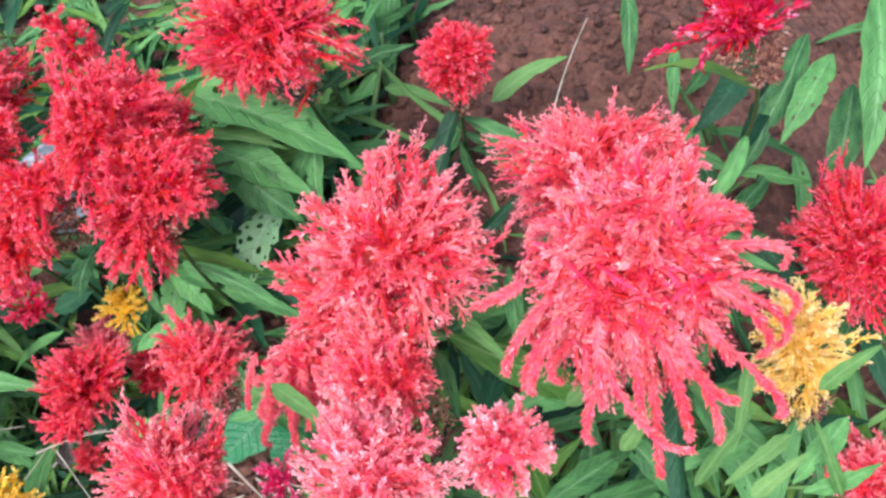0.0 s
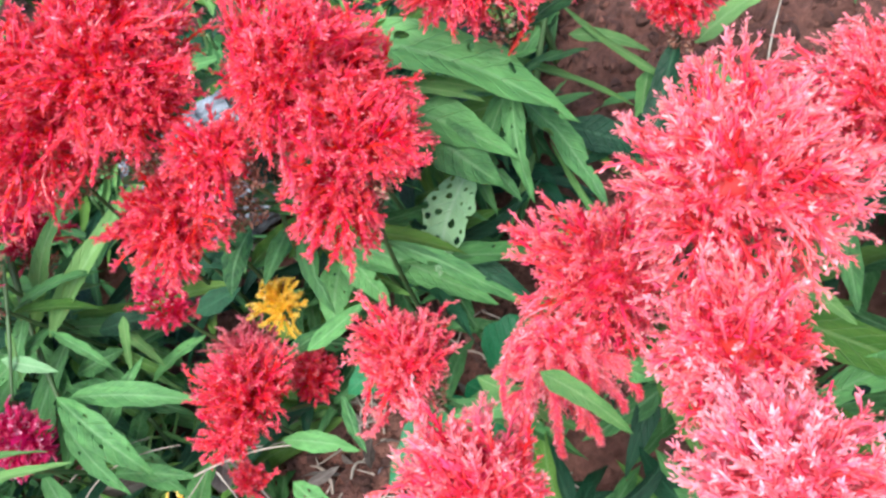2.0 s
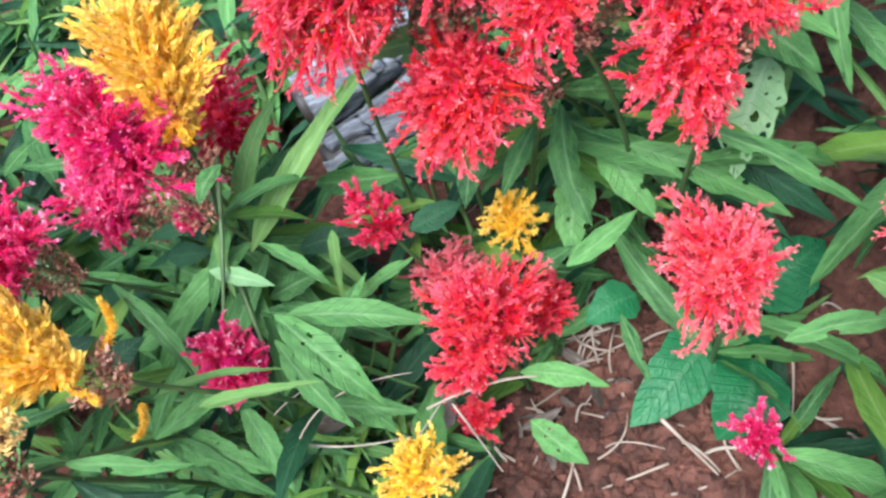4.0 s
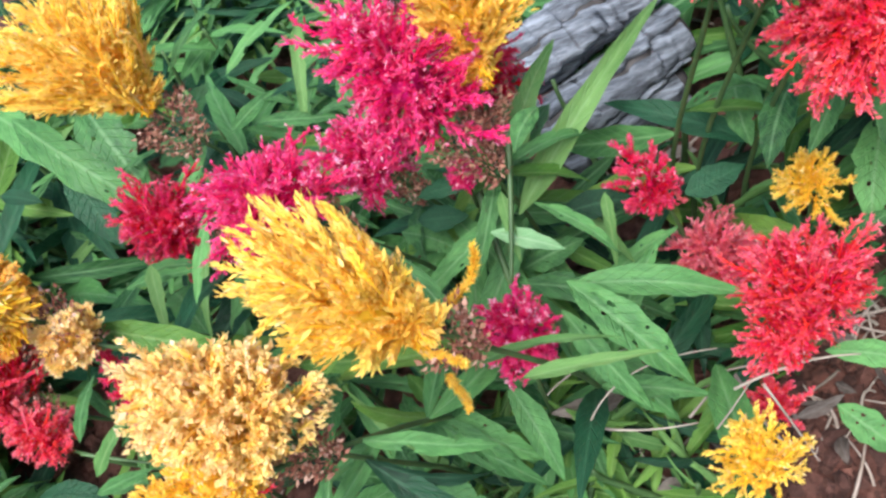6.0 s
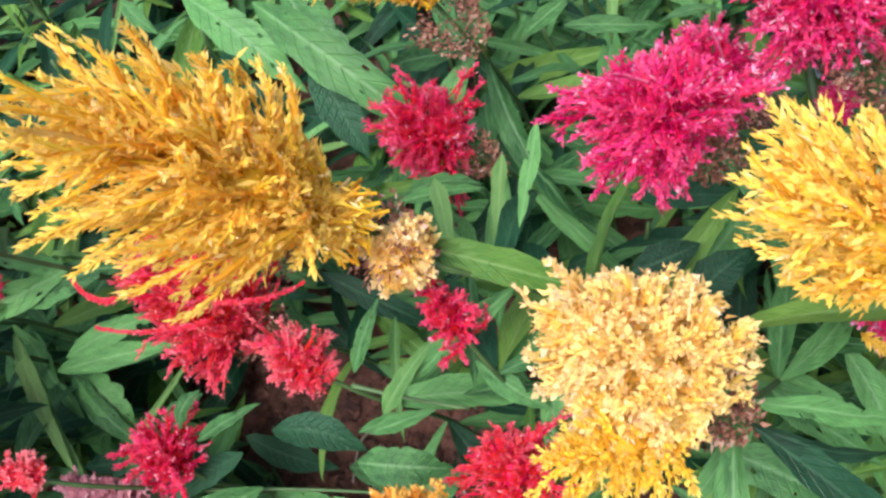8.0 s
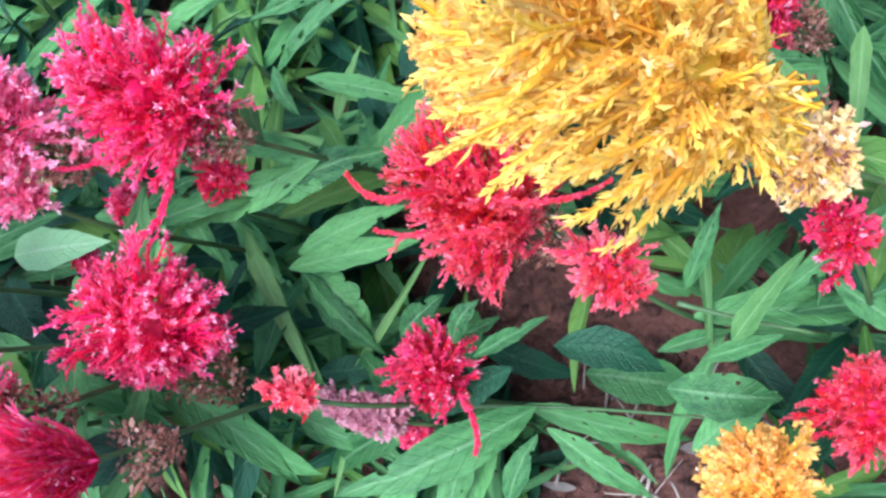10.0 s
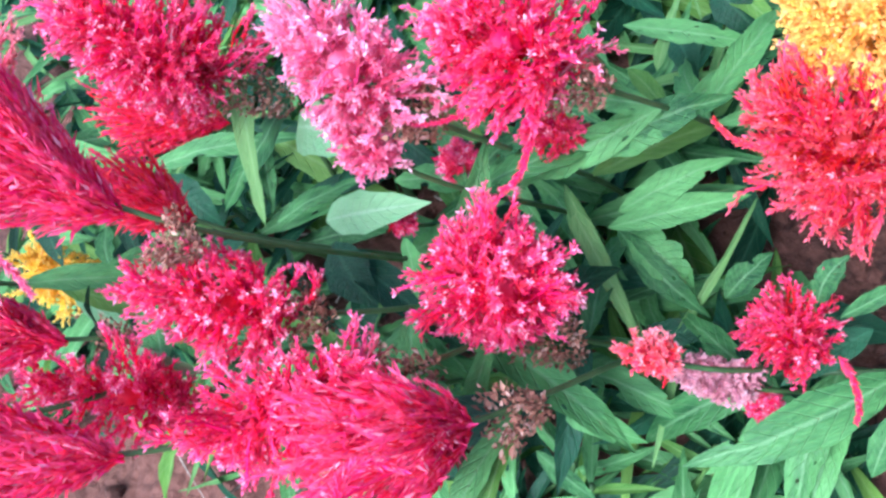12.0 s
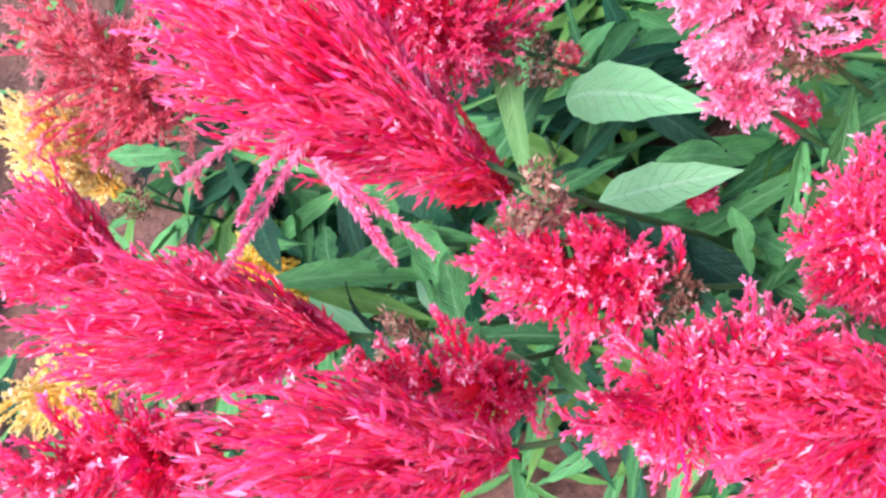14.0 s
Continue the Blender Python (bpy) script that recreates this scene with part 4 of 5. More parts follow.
leaf_at("blade", (-0.386, 0.563, 0.181), (-0.341, 0.602, 0.214), 0.015)
leaf_at("deep", (-0.303, 0.543, 0.125), (-0.267, 0.544, 0.129), 0.018)
leaf_at("heart", (-0.158, 0.440, 0.052), (-0.227, 0.410, 0.038), 0.040)
leaf_at("heart", (-0.143, 0.422, 0.037), (-0.183, 0.390, 0.020), 0.048)
leaf_at("heart", (-0.134, 0.449, 0.058), (-0.078, 0.459, 0.068), 0.045)
leaf_at("heart", (-0.193, 0.469, 0.076), (-0.228, 0.463, 0.078), 0.026)
leaf_at("heart", (-0.152, 0.446, 0.057), (-0.133, 0.419, 0.040), 0.025)
leaf_at("green", (-0.161, 0.346, 0.195), (-0.102, 0.335, 0.190), 0.012)
leaf_at("blade", (-0.107, 0.294, 0.295), (-0.083, 0.262, 0.275), 0.010)
leaf_at("green", (-0.077, 0.307, 0.254), (-0.060, 0.294, 0.248), 0.010)
leaf_at("green", (-0.215, 0.411, 0.159), (-0.215, 0.380, 0.140), 0.008)
leaf_at("green", (-0.384, 0.485, 0.173), (-0.346, 0.429, 0.132), 0.020)
leaf_at("green", (-0.381, 0.489, 0.163), (-0.304, 0.460, 0.142), 0.017)
leaf_at("holed", (-0.391, 0.481, 0.157), (-0.368, 0.430, 0.122), 0.014)
leaf_at("green", (-0.457, 0.582, 0.140), (-0.429, 0.561, 0.128), 0.016)
leaf_at("blade", (-0.366, 0.568, 0.125), (-0.341, 0.530, 0.100), 0.010)
leaf_at("green", (-0.401, 0.547, 0.111), (-0.362, 0.548, 0.115), 0.016)
leaf_at("green", (-0.103, 0.526, 0.218), (-0.073, 0.472, 0.180), 0.018)
leaf_at("green", (-0.115, 0.512, 0.246), (-0.081, 0.462, 0.211), 0.028)
leaf_at("blade", (-0.109, 0.519, 0.263), (-0.066, 0.496, 0.249), 0.008)
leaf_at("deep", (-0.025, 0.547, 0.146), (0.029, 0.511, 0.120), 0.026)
leaf_at("blade", (0.040, 0.543, 0.164), (0.015, 0.507, 0.143), 0.012)
leaf_at("green", (-0.026, 0.409, 0.258), (-0.008, 0.385, 0.243), 0.009)
leaf_at("deep", (-0.201, 0.485, 0.287), (-0.179, 0.470, 0.280), 0.018)
leaf_at("green", (-0.279, 0.418, 0.078), (-0.258, 0.388, 0.060), 0.017)
leaf_at("green", (-0.274, 0.440, 0.095), (-0.230, 0.417, 0.081), 0.014)
leaf_at("blade", (-0.419, 0.420, 0.212), (-0.360, 0.411, 0.207), 0.007)
leaf_at("green", (-0.497, 0.560, 0.100), (-0.458, 0.558, 0.102), 0.016)
leaf_at("holed", (-0.734, 0.864, 0.130), (-0.670, 0.790, 0.075), 0.030)
leaf_at("green", (-0.666, 0.853, 0.116), (-0.638, 0.774, 0.060), 0.037)
leaf_at("green", (-0.781, 0.885, 0.126), (-0.762, 0.858, 0.109), 0.013)
leaf_at("green", (-0.776, 0.823, 0.104), (-0.734, 0.847, 0.123), 0.011)
leaf_at("green", (-0.516, 0.672, 0.220), (-0.465, 0.691, 0.236), 0.010)
leaf_at("blade", (-0.469, 0.693, 0.219), (-0.487, 0.641, 0.182), 0.009)
leaf_at("green", (-0.528, 0.656, 0.193), (-0.493, 0.665, 0.203), 0.009)
leaf_at("green", (-0.550, 0.686, 0.221), (-0.508, 0.710, 0.242), 0.009)
leaf_at("holed", (-0.663, 0.736, 0.204), (-0.585, 0.656, 0.138), 0.027)
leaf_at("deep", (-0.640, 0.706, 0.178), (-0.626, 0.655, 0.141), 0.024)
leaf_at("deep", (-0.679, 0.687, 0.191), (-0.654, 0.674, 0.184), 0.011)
leaf_at("blade", (-0.555, 0.594, 0.183), (-0.573, 0.550, 0.154), 0.008)
leaf_at("green", (-0.612, 0.607, 0.159), (-0.568, 0.600, 0.156), 0.010)
leaf_at("green", (-0.482, 0.483, 0.121), (-0.430, 0.432, 0.080), 0.016)
leaf_at("holed", (-0.407, 0.534, 0.119), (-0.331, 0.492, 0.085), 0.019)
leaf_at("holed", (-0.399, 0.501, 0.109), (-0.353, 0.446, 0.067), 0.024)
leaf_at("green", (-0.431, 0.479, 0.114), (-0.422, 0.432, 0.080), 0.016)
leaf_at("green", (-0.402, 0.473, 0.037), (-0.399, 0.438, 0.013), 0.012)
leaf_at("blade", (-0.389, 0.471, 0.035), (-0.343, 0.447, 0.016), 0.009)
leaf_at("blade", (-0.442, 0.435, 0.212), (-0.374, 0.425, 0.205), 0.006)
leaf_at("green", (-0.383, 0.535, 0.177), (-0.352, 0.501, 0.152), 0.008)
leaf_at("pale", (-0.409, 0.517, 0.190), (-0.378, 0.499, 0.178), 0.010)
leaf_at("blade", (-0.397, 0.530, 0.200), (-0.401, 0.500, 0.180), 0.007)
leaf_at("deep", (-0.437, 0.552, 0.195), (-0.408, 0.546, 0.193), 0.010)
leaf_at("deep", (-0.444, 0.570, 0.158), (-0.417, 0.562, 0.155), 0.016)
leaf_at("deep", (-0.371, 0.557, 0.132), (-0.327, 0.550, 0.128), 0.016)
leaf_at("blade", (-0.345, 0.547, 0.148), (-0.354, 0.514, 0.127), 0.007)
leaf_at("green", (-0.238, 0.547, 0.175), (-0.267, 0.515, 0.156), 0.018)
leaf_at("green", (-0.213, 0.542, 0.169), (-0.245, 0.515, 0.154), 0.013)
leaf_at("holed", (-0.188, 0.542, 0.128), (-0.221, 0.494, 0.097), 0.024)
leaf_at("green", (-0.253, 0.585, 0.155), (-0.260, 0.550, 0.133), 0.018)
leaf_at("green", (-0.248, 0.475, 0.129), (-0.219, 0.478, 0.135), 0.012)
leaf_at("green", (-0.224, 0.496, 0.003), (-0.229, 0.464, -0.018), 0.014)
leaf_at("green", (-0.500, 0.482, 0.096), (-0.495, 0.451, 0.075), 0.013)
leaf_at("green", (-0.452, 0.480, 0.116), (-0.490, 0.471, 0.117), 0.013)
leaf_at("green", (-0.453, 0.628, 0.226), (-0.449, 0.607, 0.214), 0.010)
leaf_at("green", (-0.470, 0.600, 0.230), (-0.443, 0.594, 0.229), 0.007)
leaf_at("green", (-0.369, 0.517, 0.259), (-0.386, 0.502, 0.253), 0.011)
leaf_at("green", (-0.595, 0.506, 0.152), (-0.568, 0.480, 0.135), 0.012)
leaf_at("green", (-0.650, 0.512, 0.162), (-0.628, 0.535, 0.182), 0.008)
leaf_at("blade", (-0.639, 0.485, 0.166), (-0.605, 0.506, 0.183), 0.009)
leaf_at("green", (-0.651, 0.489, 0.145), (-0.618, 0.490, 0.147), 0.008)
leaf_at("green", (-0.667, 0.493, 0.112), (-0.622, 0.480, 0.103), 0.022)
leaf_at("green", (-0.609, 0.514, 0.109), (-0.564, 0.507, 0.105), 0.008)
leaf_at("green", (-0.863, 0.647, 0.050), (-0.774, 0.643, 0.042), 0.019)
leaf_at("green", (-0.831, 0.619, 0.157), (-0.777, 0.622, 0.159), 0.019)
leaf_at("holed", (-0.835, 0.618, 0.079), (-0.811, 0.582, 0.054), 0.021)
leaf_at("blade", (-0.852, 0.628, 0.120), (-0.836, 0.549, 0.065), 0.010)
leaf_at("green", (-0.753, 0.532, 0.125), (-0.735, 0.544, 0.137), 0.013)
leaf_at("green", (-0.746, 0.526, 0.119), (-0.708, 0.533, 0.126), 0.008)
leaf_at("holed", (-0.482, 0.482, 0.119), (-0.426, 0.442, 0.089), 0.020)
leaf_at("holed", (-0.501, 0.455, 0.101), (-0.454, 0.422, 0.077), 0.021)
leaf_at("green", (-0.537, 0.567, 0.228), (-0.558, 0.530, 0.207), 0.008)
leaf_at("blade", (-0.590, 0.590, 0.185), (-0.594, 0.552, 0.162), 0.009)
leaf_at("green", (-0.614, 0.597, 0.167), (-0.568, 0.592, 0.164), 0.008)
leaf_at("green", (-0.508, 0.642, 0.205), (-0.461, 0.629, 0.196), 0.009)
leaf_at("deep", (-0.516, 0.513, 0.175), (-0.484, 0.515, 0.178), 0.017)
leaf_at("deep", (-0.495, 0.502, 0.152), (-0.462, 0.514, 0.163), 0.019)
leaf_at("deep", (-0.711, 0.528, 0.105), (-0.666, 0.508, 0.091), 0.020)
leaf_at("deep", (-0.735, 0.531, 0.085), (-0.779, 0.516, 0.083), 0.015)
leaf_at("green", (-0.829, 0.616, 0.160), (-0.761, 0.625, 0.152), 0.018)
leaf_at("green", (-0.833, 0.618, 0.097), (-0.772, 0.631, 0.093), 0.015)
leaf_at("green", (-0.840, 0.612, 0.095), (-0.770, 0.614, 0.083), 0.015)
leaf_at("holed", (-0.839, 0.619, 0.080), (-0.807, 0.572, 0.048), 0.016)
leaf_at("blade", (-0.853, 0.622, 0.115), (-0.839, 0.555, 0.075), 0.011)
leaf_at("green", (-0.880, 0.651, 0.129), (-0.869, 0.616, 0.110), 0.012)
leaf_at("green", (-0.805, 0.697, 0.137), (-0.743, 0.675, 0.112), 0.012)
leaf_at("green", (-0.798, 0.581, 0.046), (-0.769, 0.596, 0.052), 0.016)
leaf_at("green", (-0.764, 0.565, 0.063), (-0.739, 0.569, 0.064), 0.008)
leaf_at("deep", (-0.724, 0.737, -0.215), (-0.711, 0.674, -0.252), 0.018)
leaf_at("green", (-0.714, 0.576, -0.057), (-0.646, 0.554, -0.083), 0.030)
leaf_at("green", (-0.667, 0.515, 0.100), (-0.632, 0.517, 0.097), 0.008)
leaf_at("green", (-0.630, 0.559, 0.081), (-0.609, 0.528, 0.062), 0.009)
leaf_at("green", (-0.728, 0.511, 0.079), (-0.827, 0.486, 0.095), 0.023)
leaf_at("green", (-0.726, 0.502, 0.073), (-0.687, 0.466, 0.045), 0.013)
leaf_at("green", (-0.753, 0.474, 0.063), (-0.730, 0.499, 0.077), 0.012)
leaf_at("green", (-0.894, 0.560, 0.073), (-0.851, 0.517, 0.040), 0.020)
leaf_at("green", (-0.886, 0.567, 0.051), (-0.820, 0.527, 0.014), 0.018)
leaf_at("deep", (-0.845, 0.570, 0.052), (-0.803, 0.568, 0.045), 0.015)
leaf_at("deep", (-0.768, 0.596, -0.012), (-0.716, 0.568, -0.039), 0.019)
leaf_at("green", (-0.828, 0.724, 0.123), (-0.820, 0.696, 0.109), 0.010)
leaf_at("deep", (-0.788, 0.723, 0.088), (-0.783, 0.695, 0.074), 0.016)
leaf_at("deep", (-0.761, 0.740, 0.091), (-0.746, 0.713, 0.075), 0.022)
leaf_at("blade", (-0.796, 0.675, 0.121), (-0.773, 0.706, 0.138), 0.007)
leaf_at("green", (-0.664, 0.481, 0.055), (-0.619, 0.498, 0.059), 0.018)
leaf_at("blade", (-0.633, 0.563, 0.121), (-0.646, 0.505, 0.094), 0.006)
leaf_at("blade", (-0.996, 0.711, 0.192), (-1.010, 0.641, 0.147), 0.014)
leaf_at("green", (-1.095, 0.711, 0.144), (-1.002, 0.719, 0.114), 0.017)
leaf_at("pale", (-0.980, 0.687, 0.161), (-0.911, 0.626, 0.193), 0.027)
leaf_at("pale", (-0.983, 0.647, 0.128), (-0.912, 0.624, 0.147), 0.022)
leaf_at("green", (-1.026, 0.668, 0.111), (-0.970, 0.685, 0.103), 0.012)
leaf_at("green", (-0.958, 0.684, 0.092), (-0.910, 0.676, 0.072), 0.017)
leaf_at("deep", (-0.959, 0.609, 0.162), (-0.947, 0.578, 0.143), 0.024)
leaf_at("green", (-0.920, 0.598, 0.164), (-0.921, 0.571, 0.152), 0.010)
leaf_at("deep", (-1.102, 0.725, 0.116), (-1.077, 0.693, 0.091), 0.024)
leaf_at("green", (-1.140, 0.696, 0.126), (-1.142, 0.669, 0.116), 0.015)
leaf_at("pale", (-1.033, 0.550, 0.224), (-0.998, 0.535, 0.205), 0.010)
leaf_at("green", (-0.912, 0.527, 0.037), (-0.889, 0.500, 0.016), 0.012)
leaf_at("green", (-0.899, 0.562, 0.016), (-0.884, 0.532, -0.004), 0.012)
leaf_at("deep", (-0.843, 0.586, 0.014), (-0.808, 0.584, 0.003), 0.016)
leaf_at("green", (-0.933, 0.587, 0.100), (-0.935, 0.608, 0.119), 0.015)
leaf_at("green", (-0.965, 0.632, 0.033), (-0.924, 0.671, 0.045), 0.018)
leaf_at("green", (-0.952, 0.640, 0.058), (-0.935, 0.661, 0.070), 0.011)
leaf_at("green", (-0.960, 0.714, 0.045), (-0.901, 0.715, 0.023), 0.017)
leaf_at("deep", (-0.974, 0.679, 0.043), (-0.968, 0.643, 0.021), 0.016)
leaf_at("deep", (-1.042, 0.725, 0.052), (-0.986, 0.730, 0.034), 0.013)
leaf_at("deep", (-1.170, 0.712, 0.150), (-1.169, 0.674, 0.129), 0.018)
leaf_at("deep", (-1.124, 0.714, 0.130), (-1.127, 0.670, 0.106), 0.015)
leaf_at("green", (-1.116, 0.727, 0.109), (-1.114, 0.699, 0.094), 0.018)
leaf_at("pale", (-1.137, 0.643, 0.152), (-1.111, 0.617, 0.128), 0.013)
leaf_at("green", (-1.085, 0.659, 0.152), (-1.043, 0.647, 0.129), 0.008)
leaf_at("pale", (-1.090, 0.646, 0.119), (-1.072, 0.621, 0.100), 0.012)
leaf_at("green", (-1.236, 0.741, 0.201), (-1.194, 0.736, 0.182), 0.013)
leaf_at("deep", (-1.071, 0.737, 0.112), (-1.037, 0.734, 0.099), 0.014)
leaf_at("green", (-0.994, 0.762, 0.092), (-0.961, 0.782, 0.096), 0.013)
leaf_at("green", (-1.020, 0.756, 0.100), (-0.998, 0.791, 0.119), 0.011)
leaf_at("green", (-1.025, 0.569, 0.169), (-1.010, 0.548, 0.153), 0.013)
leaf_at("green", (-0.877, 0.660, 0.168), (-0.862, 0.673, 0.175), 0.010)
leaf_at("green", (-0.871, 0.610, 0.183), (-0.845, 0.619, 0.182), 0.011)
leaf_at("green", (-1.246, 0.704, 0.207), (-1.221, 0.678, 0.182), 0.011)

# ---- hanging fingers of the heads ----
tassel_at("coral", (0.037, 0.175, 0.431), (0.055, 0.139, 0.398), (-0.006, -0.008, -0.006), 0.0019)
tassel_at("coral", (0.058, 0.165, 0.424), (0.075, 0.147, 0.405), (0.000, -0.003, -0.003), 0.0019)
tassel_at("coral", (0.041, 0.180, 0.435), (0.032, 0.159, 0.413), (-0.001, -0.001, -0.001), 0.0019)
tassel_at("coral", (0.050, 0.174, 0.431), (0.043, 0.150, 0.407), (-0.001, -0.001, -0.001), 0.0019)
tassel_at("coral", (0.030, 0.183, 0.438), (0.011, 0.170, 0.422), (-0.005, -0.002, -0.001), 0.0019)
tassel_at("coral", (0.025, 0.188, 0.441), (0.005, 0.177, 0.427), (-0.004, -0.000, -0.000), 0.0019)
tassel_at("coral", (0.022, 0.196, 0.447), (0.003, 0.197, 0.442), (-0.001, -0.001, -0.001), 0.0019)
tassel_at("coral", (0.073, 0.170, 0.428), (0.078, 0.158, 0.413), (0.001, -0.002, -0.001), 0.0019)
tassel_at("coral", (0.058, 0.168, 0.426), (0.057, 0.147, 0.404), (0.001, -0.002, -0.001), 0.0019)
tassel_at("coral", (-0.099, 0.309, 0.288), (-0.109, 0.283, 0.263), (-0.001, -0.002, -0.001), 0.0019)
tassel_at("coral", (-0.105, 0.310, 0.290), (-0.117, 0.293, 0.271), (-0.003, -0.001, -0.001), 0.0019)
tassel_at("coral", (-0.093, 0.304, 0.285), (-0.101, 0.281, 0.261), (0.002, -0.001, -0.001), 0.0019)
tassel_at("coral", (-0.111, 0.316, 0.294), (-0.126, 0.298, 0.275), (-0.002, 0.001, 0.001), 0.0019)
tassel_at("coral", (-0.086, 0.304, 0.284), (-0.089, 0.290, 0.267), (0.002, -0.001, -0.001), 0.0019)
tassel_at("red", (-0.253, 0.462, 0.374), (-0.284, 0.454, 0.363), (-0.003, -0.001, -0.001), 0.0011)
tassel_at("red", (-0.241, 0.444, 0.376), (-0.254, 0.433, 0.362), (-0.001, -0.002, -0.001), 0.0011)
tassel_at("yellow", (-0.438, 0.427, 0.269), (-0.415, 0.419, 0.308), (0.006, -0.001, -0.004), 0.0022)
tassel_at("yellow", (-0.449, 0.409, 0.278), (-0.433, 0.391, 0.284), (0.004, -0.002, -0.003), 0.0020)
tassel_at("yellow", (-0.449, 0.438, 0.208), (-0.442, 0.403, 0.233), (0.002, -0.002, -0.003), 0.0020)
tassel_at("hot", (-0.823, 0.599, 0.247), (-0.847, 0.563, 0.229), (0.003, -0.008, -0.006), 0.0018)
tassel_at("hot", (-0.829, 0.594, 0.247), (-0.870, 0.587, 0.254), (-0.001, -0.004, -0.002), 0.0013)
tassel_at("red", (-0.711, 0.553, 0.178), (-0.763, 0.560, 0.190), (-0.001, -0.004, -0.002), 0.0014)
tassel_at("red", (-0.714, 0.563, 0.185), (-0.666, 0.566, 0.168), (-0.002, -0.006, -0.003), 0.0014)
tassel_at("red", (-0.748, 0.568, 0.197), (-0.768, 0.581, 0.204), (-0.002, -0.006, -0.003), 0.0014)
tassel_at("crimson", (-0.750, 0.501, 0.143), (-0.751, 0.480, 0.125), (0.004, -0.001, -0.001), 0.0014)
tassel_at("pink", (-1.006, 0.559, 0.342), (-1.032, 0.517, 0.348), (-0.005, -0.005, -0.001), 0.0018)
tassel_at("pink", (-1.008, 0.561, 0.345), (-1.023, 0.529, 0.352), (-0.004, -0.002, 0.000), 0.0018)
tassel_at("pink", (-1.008, 0.568, 0.349), (-1.034, 0.540, 0.364), (-0.002, -0.001, 0.000), 0.0018)
tassel_at("pink", (-1.008, 0.552, 0.339), (-0.980, 0.517, 0.323), (0.001, -0.000, -0.001), 0.0018)
tassel_at("pink", (-1.006, 0.550, 0.337), (-0.990, 0.516, 0.328), (0.001, -0.001, -0.001), 0.0018)
tassel_at("hot", (-0.888, 0.437, 0.286), (-0.871, 0.447, 0.278), (-0.005, 0.007, 0.007), 0.0020)

# ---- leaves of the flowers ----
for plant, head, curve in plants:
    dress(plant, curve, 8)


# ---- low leafy plants between the flowers ----
made = 0
while made < 290:
    x, y = (rng.uniform(-1.75, 0.65), rng.uniform(0.1, 1.25)) if made % 3 else (rng.uniform(-1.25, -0.36), rng.uniform(0.68, 1.1))
    if any(math.hypot(x - bx, y - by) < br for bx, by, br in BARE):
        continue
    if made % 6 == 1:
        x, y = rng.uniform(-0.32, 0.02), rng.uniform(0.62, 0.95)
    seedling(x, y, rng.uniform(0.03, 0.07) if y < 0.6 else rng.uniform(0.08, 0.14), int(rng.integers(6, 10)) if y < 0.65 else int(rng.integers(8, 12)), rng.uniform(0.08, 0.12) if y < 0.65 else rng.uniform(0.1, 0.15))
    made += 1


for i in range(34):
    seedling(rng.uniform(-0.97, -0.76), rng.uniform(0.36, 0.52), rng.uniform(0.03, 0.06), int(rng.integers(6, 9)), rng.uniform(0.07, 0.1))

for x, y in ((0.12, 0.27), (0.2, 0.25), (0.05, 0.29), (0.15, 0.24), (-0.44, 0.5), (-0.4, 0.52), (-0.4, 0.43), (-0.46, 0.44)):
    for i in range(5):
        seedling(x + rng.normal(0, 0.03), y + rng.normal(0, 0.025), rng.uniform(0.04, 0.09), 11, rng.uniform(0.05, 0.08), ("young", "blade", "")[i % 3])


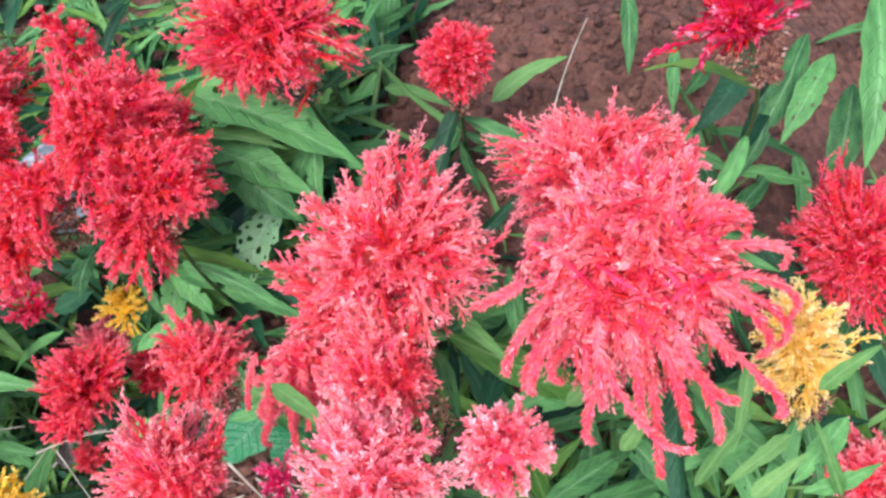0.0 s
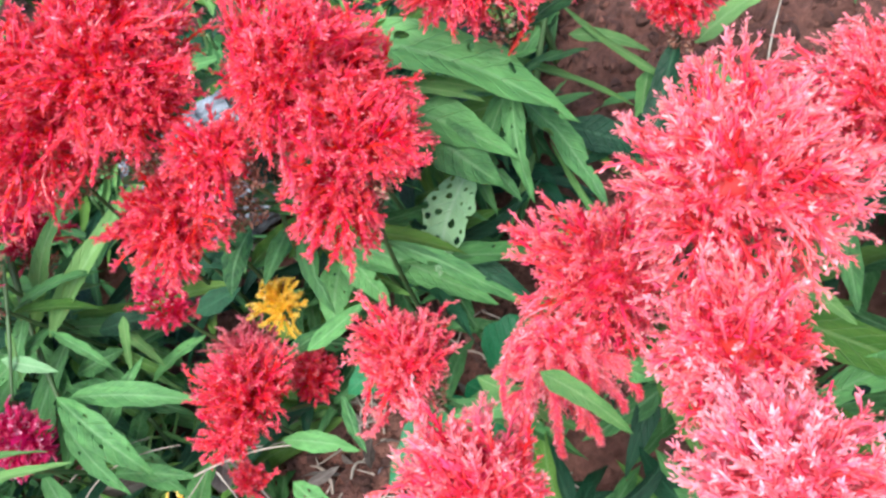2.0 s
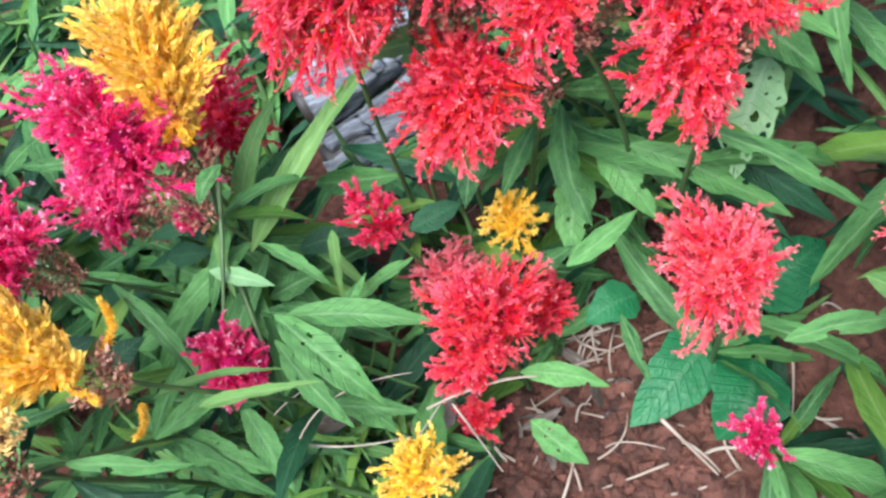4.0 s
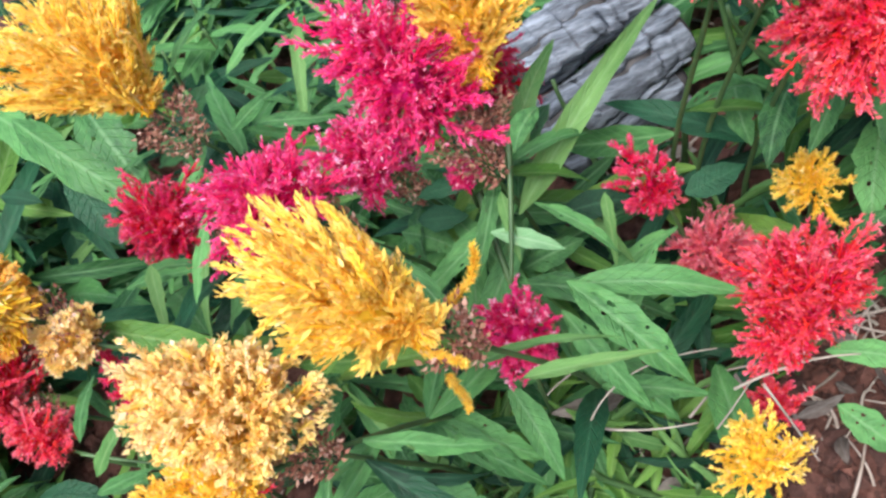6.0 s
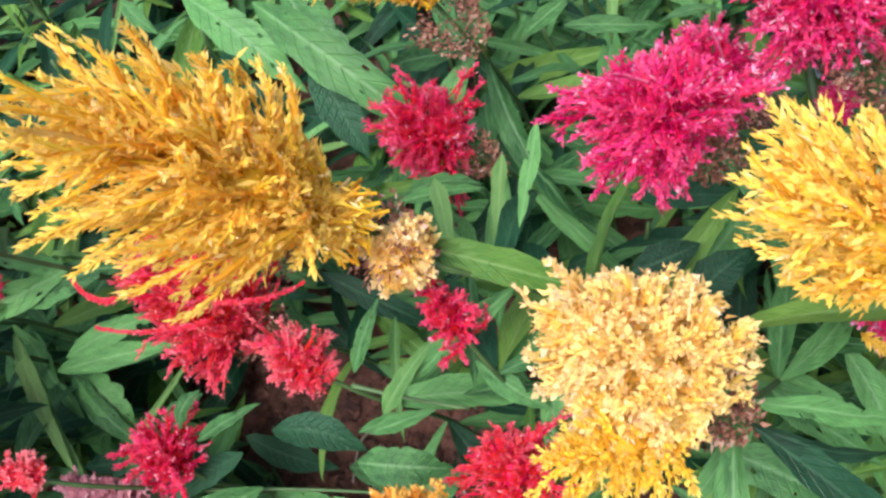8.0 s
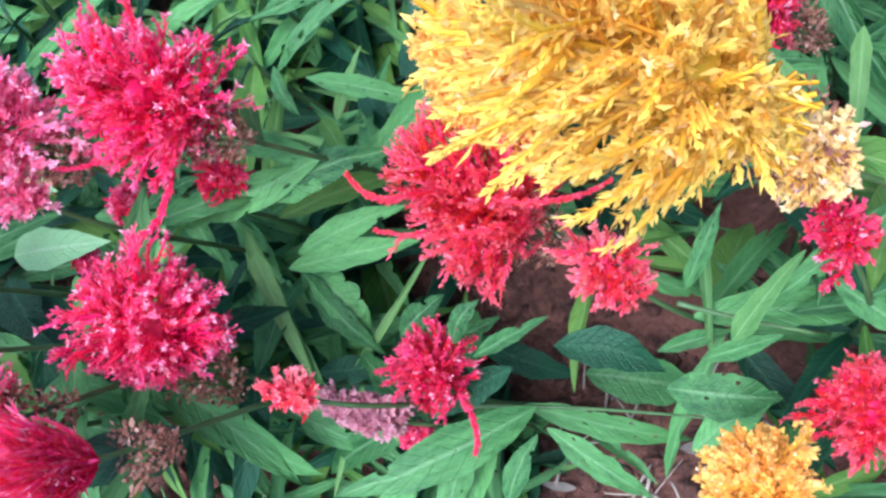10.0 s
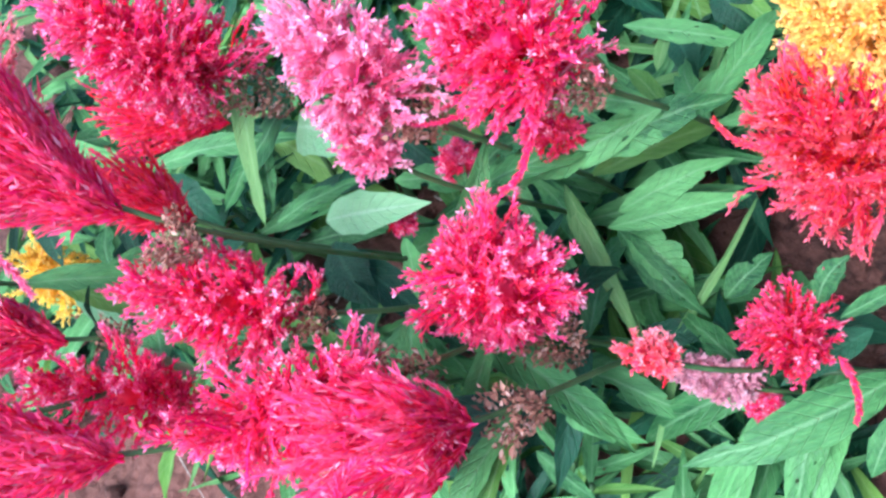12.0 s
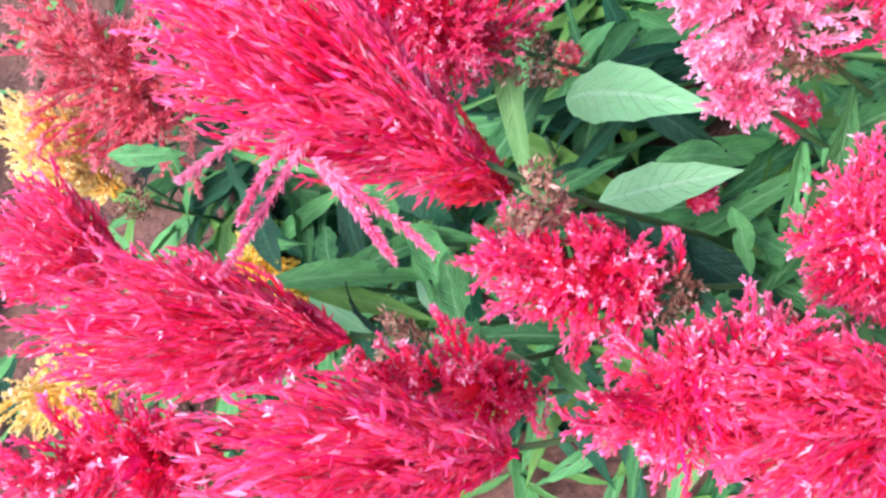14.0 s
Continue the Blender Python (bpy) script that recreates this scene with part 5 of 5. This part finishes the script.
# ---- split log ----
def log_piece(a, b, radius, seed):
    """A length of weathered wood: a dark core inside strips of grey bark, with open splits between them."""
    r = np.random.default_rng(seed)
    a, b = np.array(a), np.array(b)
    n, m = 34, 15
    pts = np.linspace(0, 1, n)[:, None] * (b - a)
    pts = pts + np.cumsum(r.normal(0, 0.0006, pts.shape), axis=0)
    log = new("log_piece")
    log.matrix_basis = Matrix.Translation(a)
    tagged(log, "weathered split log piece with rough grey bark", "log", group="split log pieces on the soil")
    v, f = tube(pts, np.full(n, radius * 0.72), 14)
    part("heartwood", mesh_from("heartwood", v, f, [SHADED_CORE]), log, log.matrix_basis.copy(), "log core darkened like the shade in its splits")
    tan = unit(np.gradient(pts, axis=0))
    side = unit(np.cross(tan, np.array([0.31, 0.87, 0.38])))
    up = np.cross(tan, side)
    cuts = np.linspace(0, 2 * math.pi, 5)[:-1] + r.uniform(-0.25, 0.25, 4)
    for k in range(4):
        lo, hi = cuts[k], cuts[(k + 1) % 4] + (2 * math.pi if k == 3 else 0)
        first, last = int(r.integers(0, 3)), n - int(r.integers(0, 4))
        verts, rows = [], []
        for i in range(first, last):
            gap = 0.06 + 0.05 * math.sin(i * 0.4 + k * 2) + r.uniform(0, 0.03)
            ang = np.linspace(lo + gap, hi - gap, m)
            edge = 1 - 0.1 * np.abs(np.linspace(-1, 1, m)) ** 3
            out = side[i] * np.cos(ang)[:, None] + up[i] * np.sin(ang)[:, None]
            square = 0.88 / np.maximum(np.abs(np.cos(ang + seed)), np.abs(np.sin(ang + seed))) ** 0.7
            lumps = np.array([noise.fractal(Vector(pts[i] * 26 + o * 5.0), 0.9, 2.0, 5) for o in out])
            verts += list(pts[i] + out * (radius * (square * edge + 0.045 * lumps))[:, None])
            verts += list(pts[i] + out * radius * 0.66)
            rows.append(len(rows) * 2 * m)
        faces = []
        for i0, i1 in zip(rows, rows[1:]):
            for j in range(m - 1):
                faces.append((i0 + j, i0 + j + 1, i1 + j + 1, i1 + j))
            faces.append((i0, i1, i1 + m, i0 + m))
            faces.append((i0 + m - 1, i0 + 2 * m - 1, i1 + 2 * m - 1, i1 + m - 1))
        for i0 in (rows[0], rows[-1]):
            for j in range(m - 1):
                faces.append((i0 + j, i0 + m + j, i0 + m + j + 1, i0 + j + 1))
        part("bark_strip", mesh_from("bark_strip", verts, faces, [BARK]), log, log.matrix_basis.copy())


log_piece((-0.357, 0.746, 0.068), (-0.237, 0.770, 0.079), 0.026, 3)
log_piece((-0.351, 0.707, 0.036), (-0.231, 0.741, 0.055), 0.024, 4)
log_piece((-0.348, 0.692, 0.011), (-0.231, 0.722, 0.026), 0.018, 5)
log_piece((-0.258, 0.428, 0.004), (-0.205, 0.436, 0.006), 0.006, 6)
log_piece((-0.212, 0.408, 0.003), (-0.236, 0.366, 0.004), 0.0035, 7)


# ---- dry litter ----
def straw(a, b, bow, radius, mat, name, label):
    a, b = np.array(a), np.array(b)
    pts = bezier(a, a + (b - a) * 0.35 + bow, a + (b - a) * 0.7 + np.array(bow) * 0.6, b, 14)
    v, f = tube(pts - a, np.linspace(radius, radius * 0.5, 14), 6)
    ob = new(name, mesh_from(name, v, f, [mat]))
    ob.matrix_basis = Matrix.Translation(a)
    tagged(ob, label, "straw" if name == "dry_straw" else "twig", group="dry stalks lying on the bed")


straw((-0.328, 0.427, 0.118), (-0.265, 0.423, 0.112), (0.009, 0.004, 0.003), 0.0009, STRAW, "dry_straw", "bleached dry bent straw lying over the leaves")
straw((-0.400, 0.433, 0.126), (-0.328, 0.444, 0.131), (-0.006, 0.013, 0.011), 0.0006, STRAW, "dry_straw", "bleached dry bent straw lying over the leaves")
straw((-0.343, 0.415, 0.109), (-0.320, 0.427, 0.118), (0.001, -0.000, -0.000), 0.0006, STRAW, "dry_straw", "bleached dry bent straw lying over the leaves")
straw((-0.314, 0.425, 0.116), (-0.303, 0.390, 0.088), (0.001, -0.002, -0.001), 0.0008, STRAW, "dry_straw", "bleached dry bent straw lying over the leaves")
straw((-0.403, 0.439, 0.118), (-0.349, 0.424, 0.104), (-0.002, -0.004, -0.003), 0.0008, STRAW, "dry_straw", "bleached dry bent straw lying over the leaves")
straw((0.110, 0.519, 0.148), (0.164, 0.571, 0.187), (-0.005, 0.001, 0.001), 0.0008, STRAW, "dry_straw", "bleached dry bent straw lying over the leaves")
straw((-0.324, 0.465, 0.067), (-0.269, 0.457, 0.056), (0.001, 0.002, 0.001), 0.0008, STRAW, "dry_straw", "bleached dry bent straw lying over the leaves")
straw((-0.414, 0.465, 0.112), (-0.354, 0.471, 0.113), (-0.003, 0.006, 0.005), 0.0005, STRAW, "dry_straw", "bleached dry bent straw lying over the leaves")
straw((-0.324, 0.464, 0.066), (-0.303, 0.423, 0.031), (0.002, 0.001, 0.001), 0.0019, TWIG, "dry_twig", "brown dry twig lying over the soil")
straw((-0.347, 0.451, 0.057), (-0.321, 0.463, 0.065), (0.000, 0.000, 0.000), 0.0010, STRAW, "dry_straw", "bleached dry bent straw lying over the leaves")
straw((-0.210, 0.400, 0.054), (-0.192, 0.367, 0.028), (0.000, 0.000, 0.000), 0.0014, TWIG, "dry_twig", "brown dry twig lying over the soil")
straw((-0.762, 0.521, 0.075), (-0.643, 0.499, 0.030), (0.001, 0.003, 0.002), 0.0013, STEM, "green_stalk", "bare green celosia stalk among the leaves")
straw((-0.379, 0.555, 0.232), (-0.409, 0.490, 0.181), (0.002, -0.000, -0.000), 0.0019, STEM, "green_stalk", "bare green celosia stalk among the leaves")
straw((-0.401, 0.609, 0.189), (-0.410, 0.510, 0.113), (-0.005, -0.002, -0.001), 0.0028, STEM, "green_stalk", "bare green celosia stalk among the leaves")
straw((-0.654, 0.511, 0.154), (-0.605, 0.492, 0.135), (-0.000, -0.001, -0.001), 0.0013, STEM, "green_stalk", "bare green celosia stalk among the leaves")
for i in range(200):
    cx, cy = [(-0.2, 0.42), (-0.2, 0.46), (-0.34, 0.46), (-0.67, 0.5), (-0.27, 0.72), (-1.1, 0.66)][i % 6]
    x, y = rng.normal(cx, 0.06), rng.normal(cy, 0.05)
    an, ln = rng.uniform(0, 6.28), rng.uniform(0.012, 0.05)
    x2, y2 = x + ln * math.cos(an), y + ln * math.sin(an)
    straw((x, y, surface(x, y) + 0.006), (x2, y2, surface(x2, y2) + 0.007), (rng.normal(0, 0.007), rng.normal(0, 0.007), 0.004), rng.uniform(0.0006, 0.0016),
          STRAW if rng.random() < 0.4 else TWIG, "dry_straw", "thin dry straw-coloured stalk lying on the soil")
for i in range(64):
    cx, cy = [(-0.2, 0.42), (-0.2, 0.44), (-0.3, 0.44), (-0.67, 0.5), (-0.27, 0.72), (-0.37, 0.45)][i % 6]
    x, y = rng.normal(cx, 0.06), rng.normal(cy, 0.05)
    an, ln = rng.uniform(0, 6.28), rng.uniform(0.012, 0.032)
    z = surface(x, y) + 0.008
    ob = new("dead_leaf", LEAVES["dead"][i % 5])
    ob.matrix_basis = leaf_matrix((x, y, z), (x + ln * math.cos(an), y + ln * math.sin(an), z + rng.uniform(0.0, 0.012)), ln * rng.uniform(0.25, 0.5), rng.normal(0, 1.2))
    tagged(ob, "withered grey-brown dead leaf curled on the soil", "dead leaf", group="dead leaves on the soil")
for a, b_, w in (((-0.416, 0.465, 0.093), (-0.375, 0.476, 0.060), 0.012), ((-0.330, 0.437, 0.070), (-0.318, 0.452, 0.085), 0.014), ((-0.395, 0.462, 0.094), (-0.372, 0.470, 0.080), 0.010)):
    ob = new("dead_leaf", LEAVES["dead"][1])
    ob.matrix_basis = leaf_matrix(a, b_, w, 0.5)
    tagged(ob, "curled grey withered leaf caught on green leaves", "dead leaf", group="dead leaves on the soil")
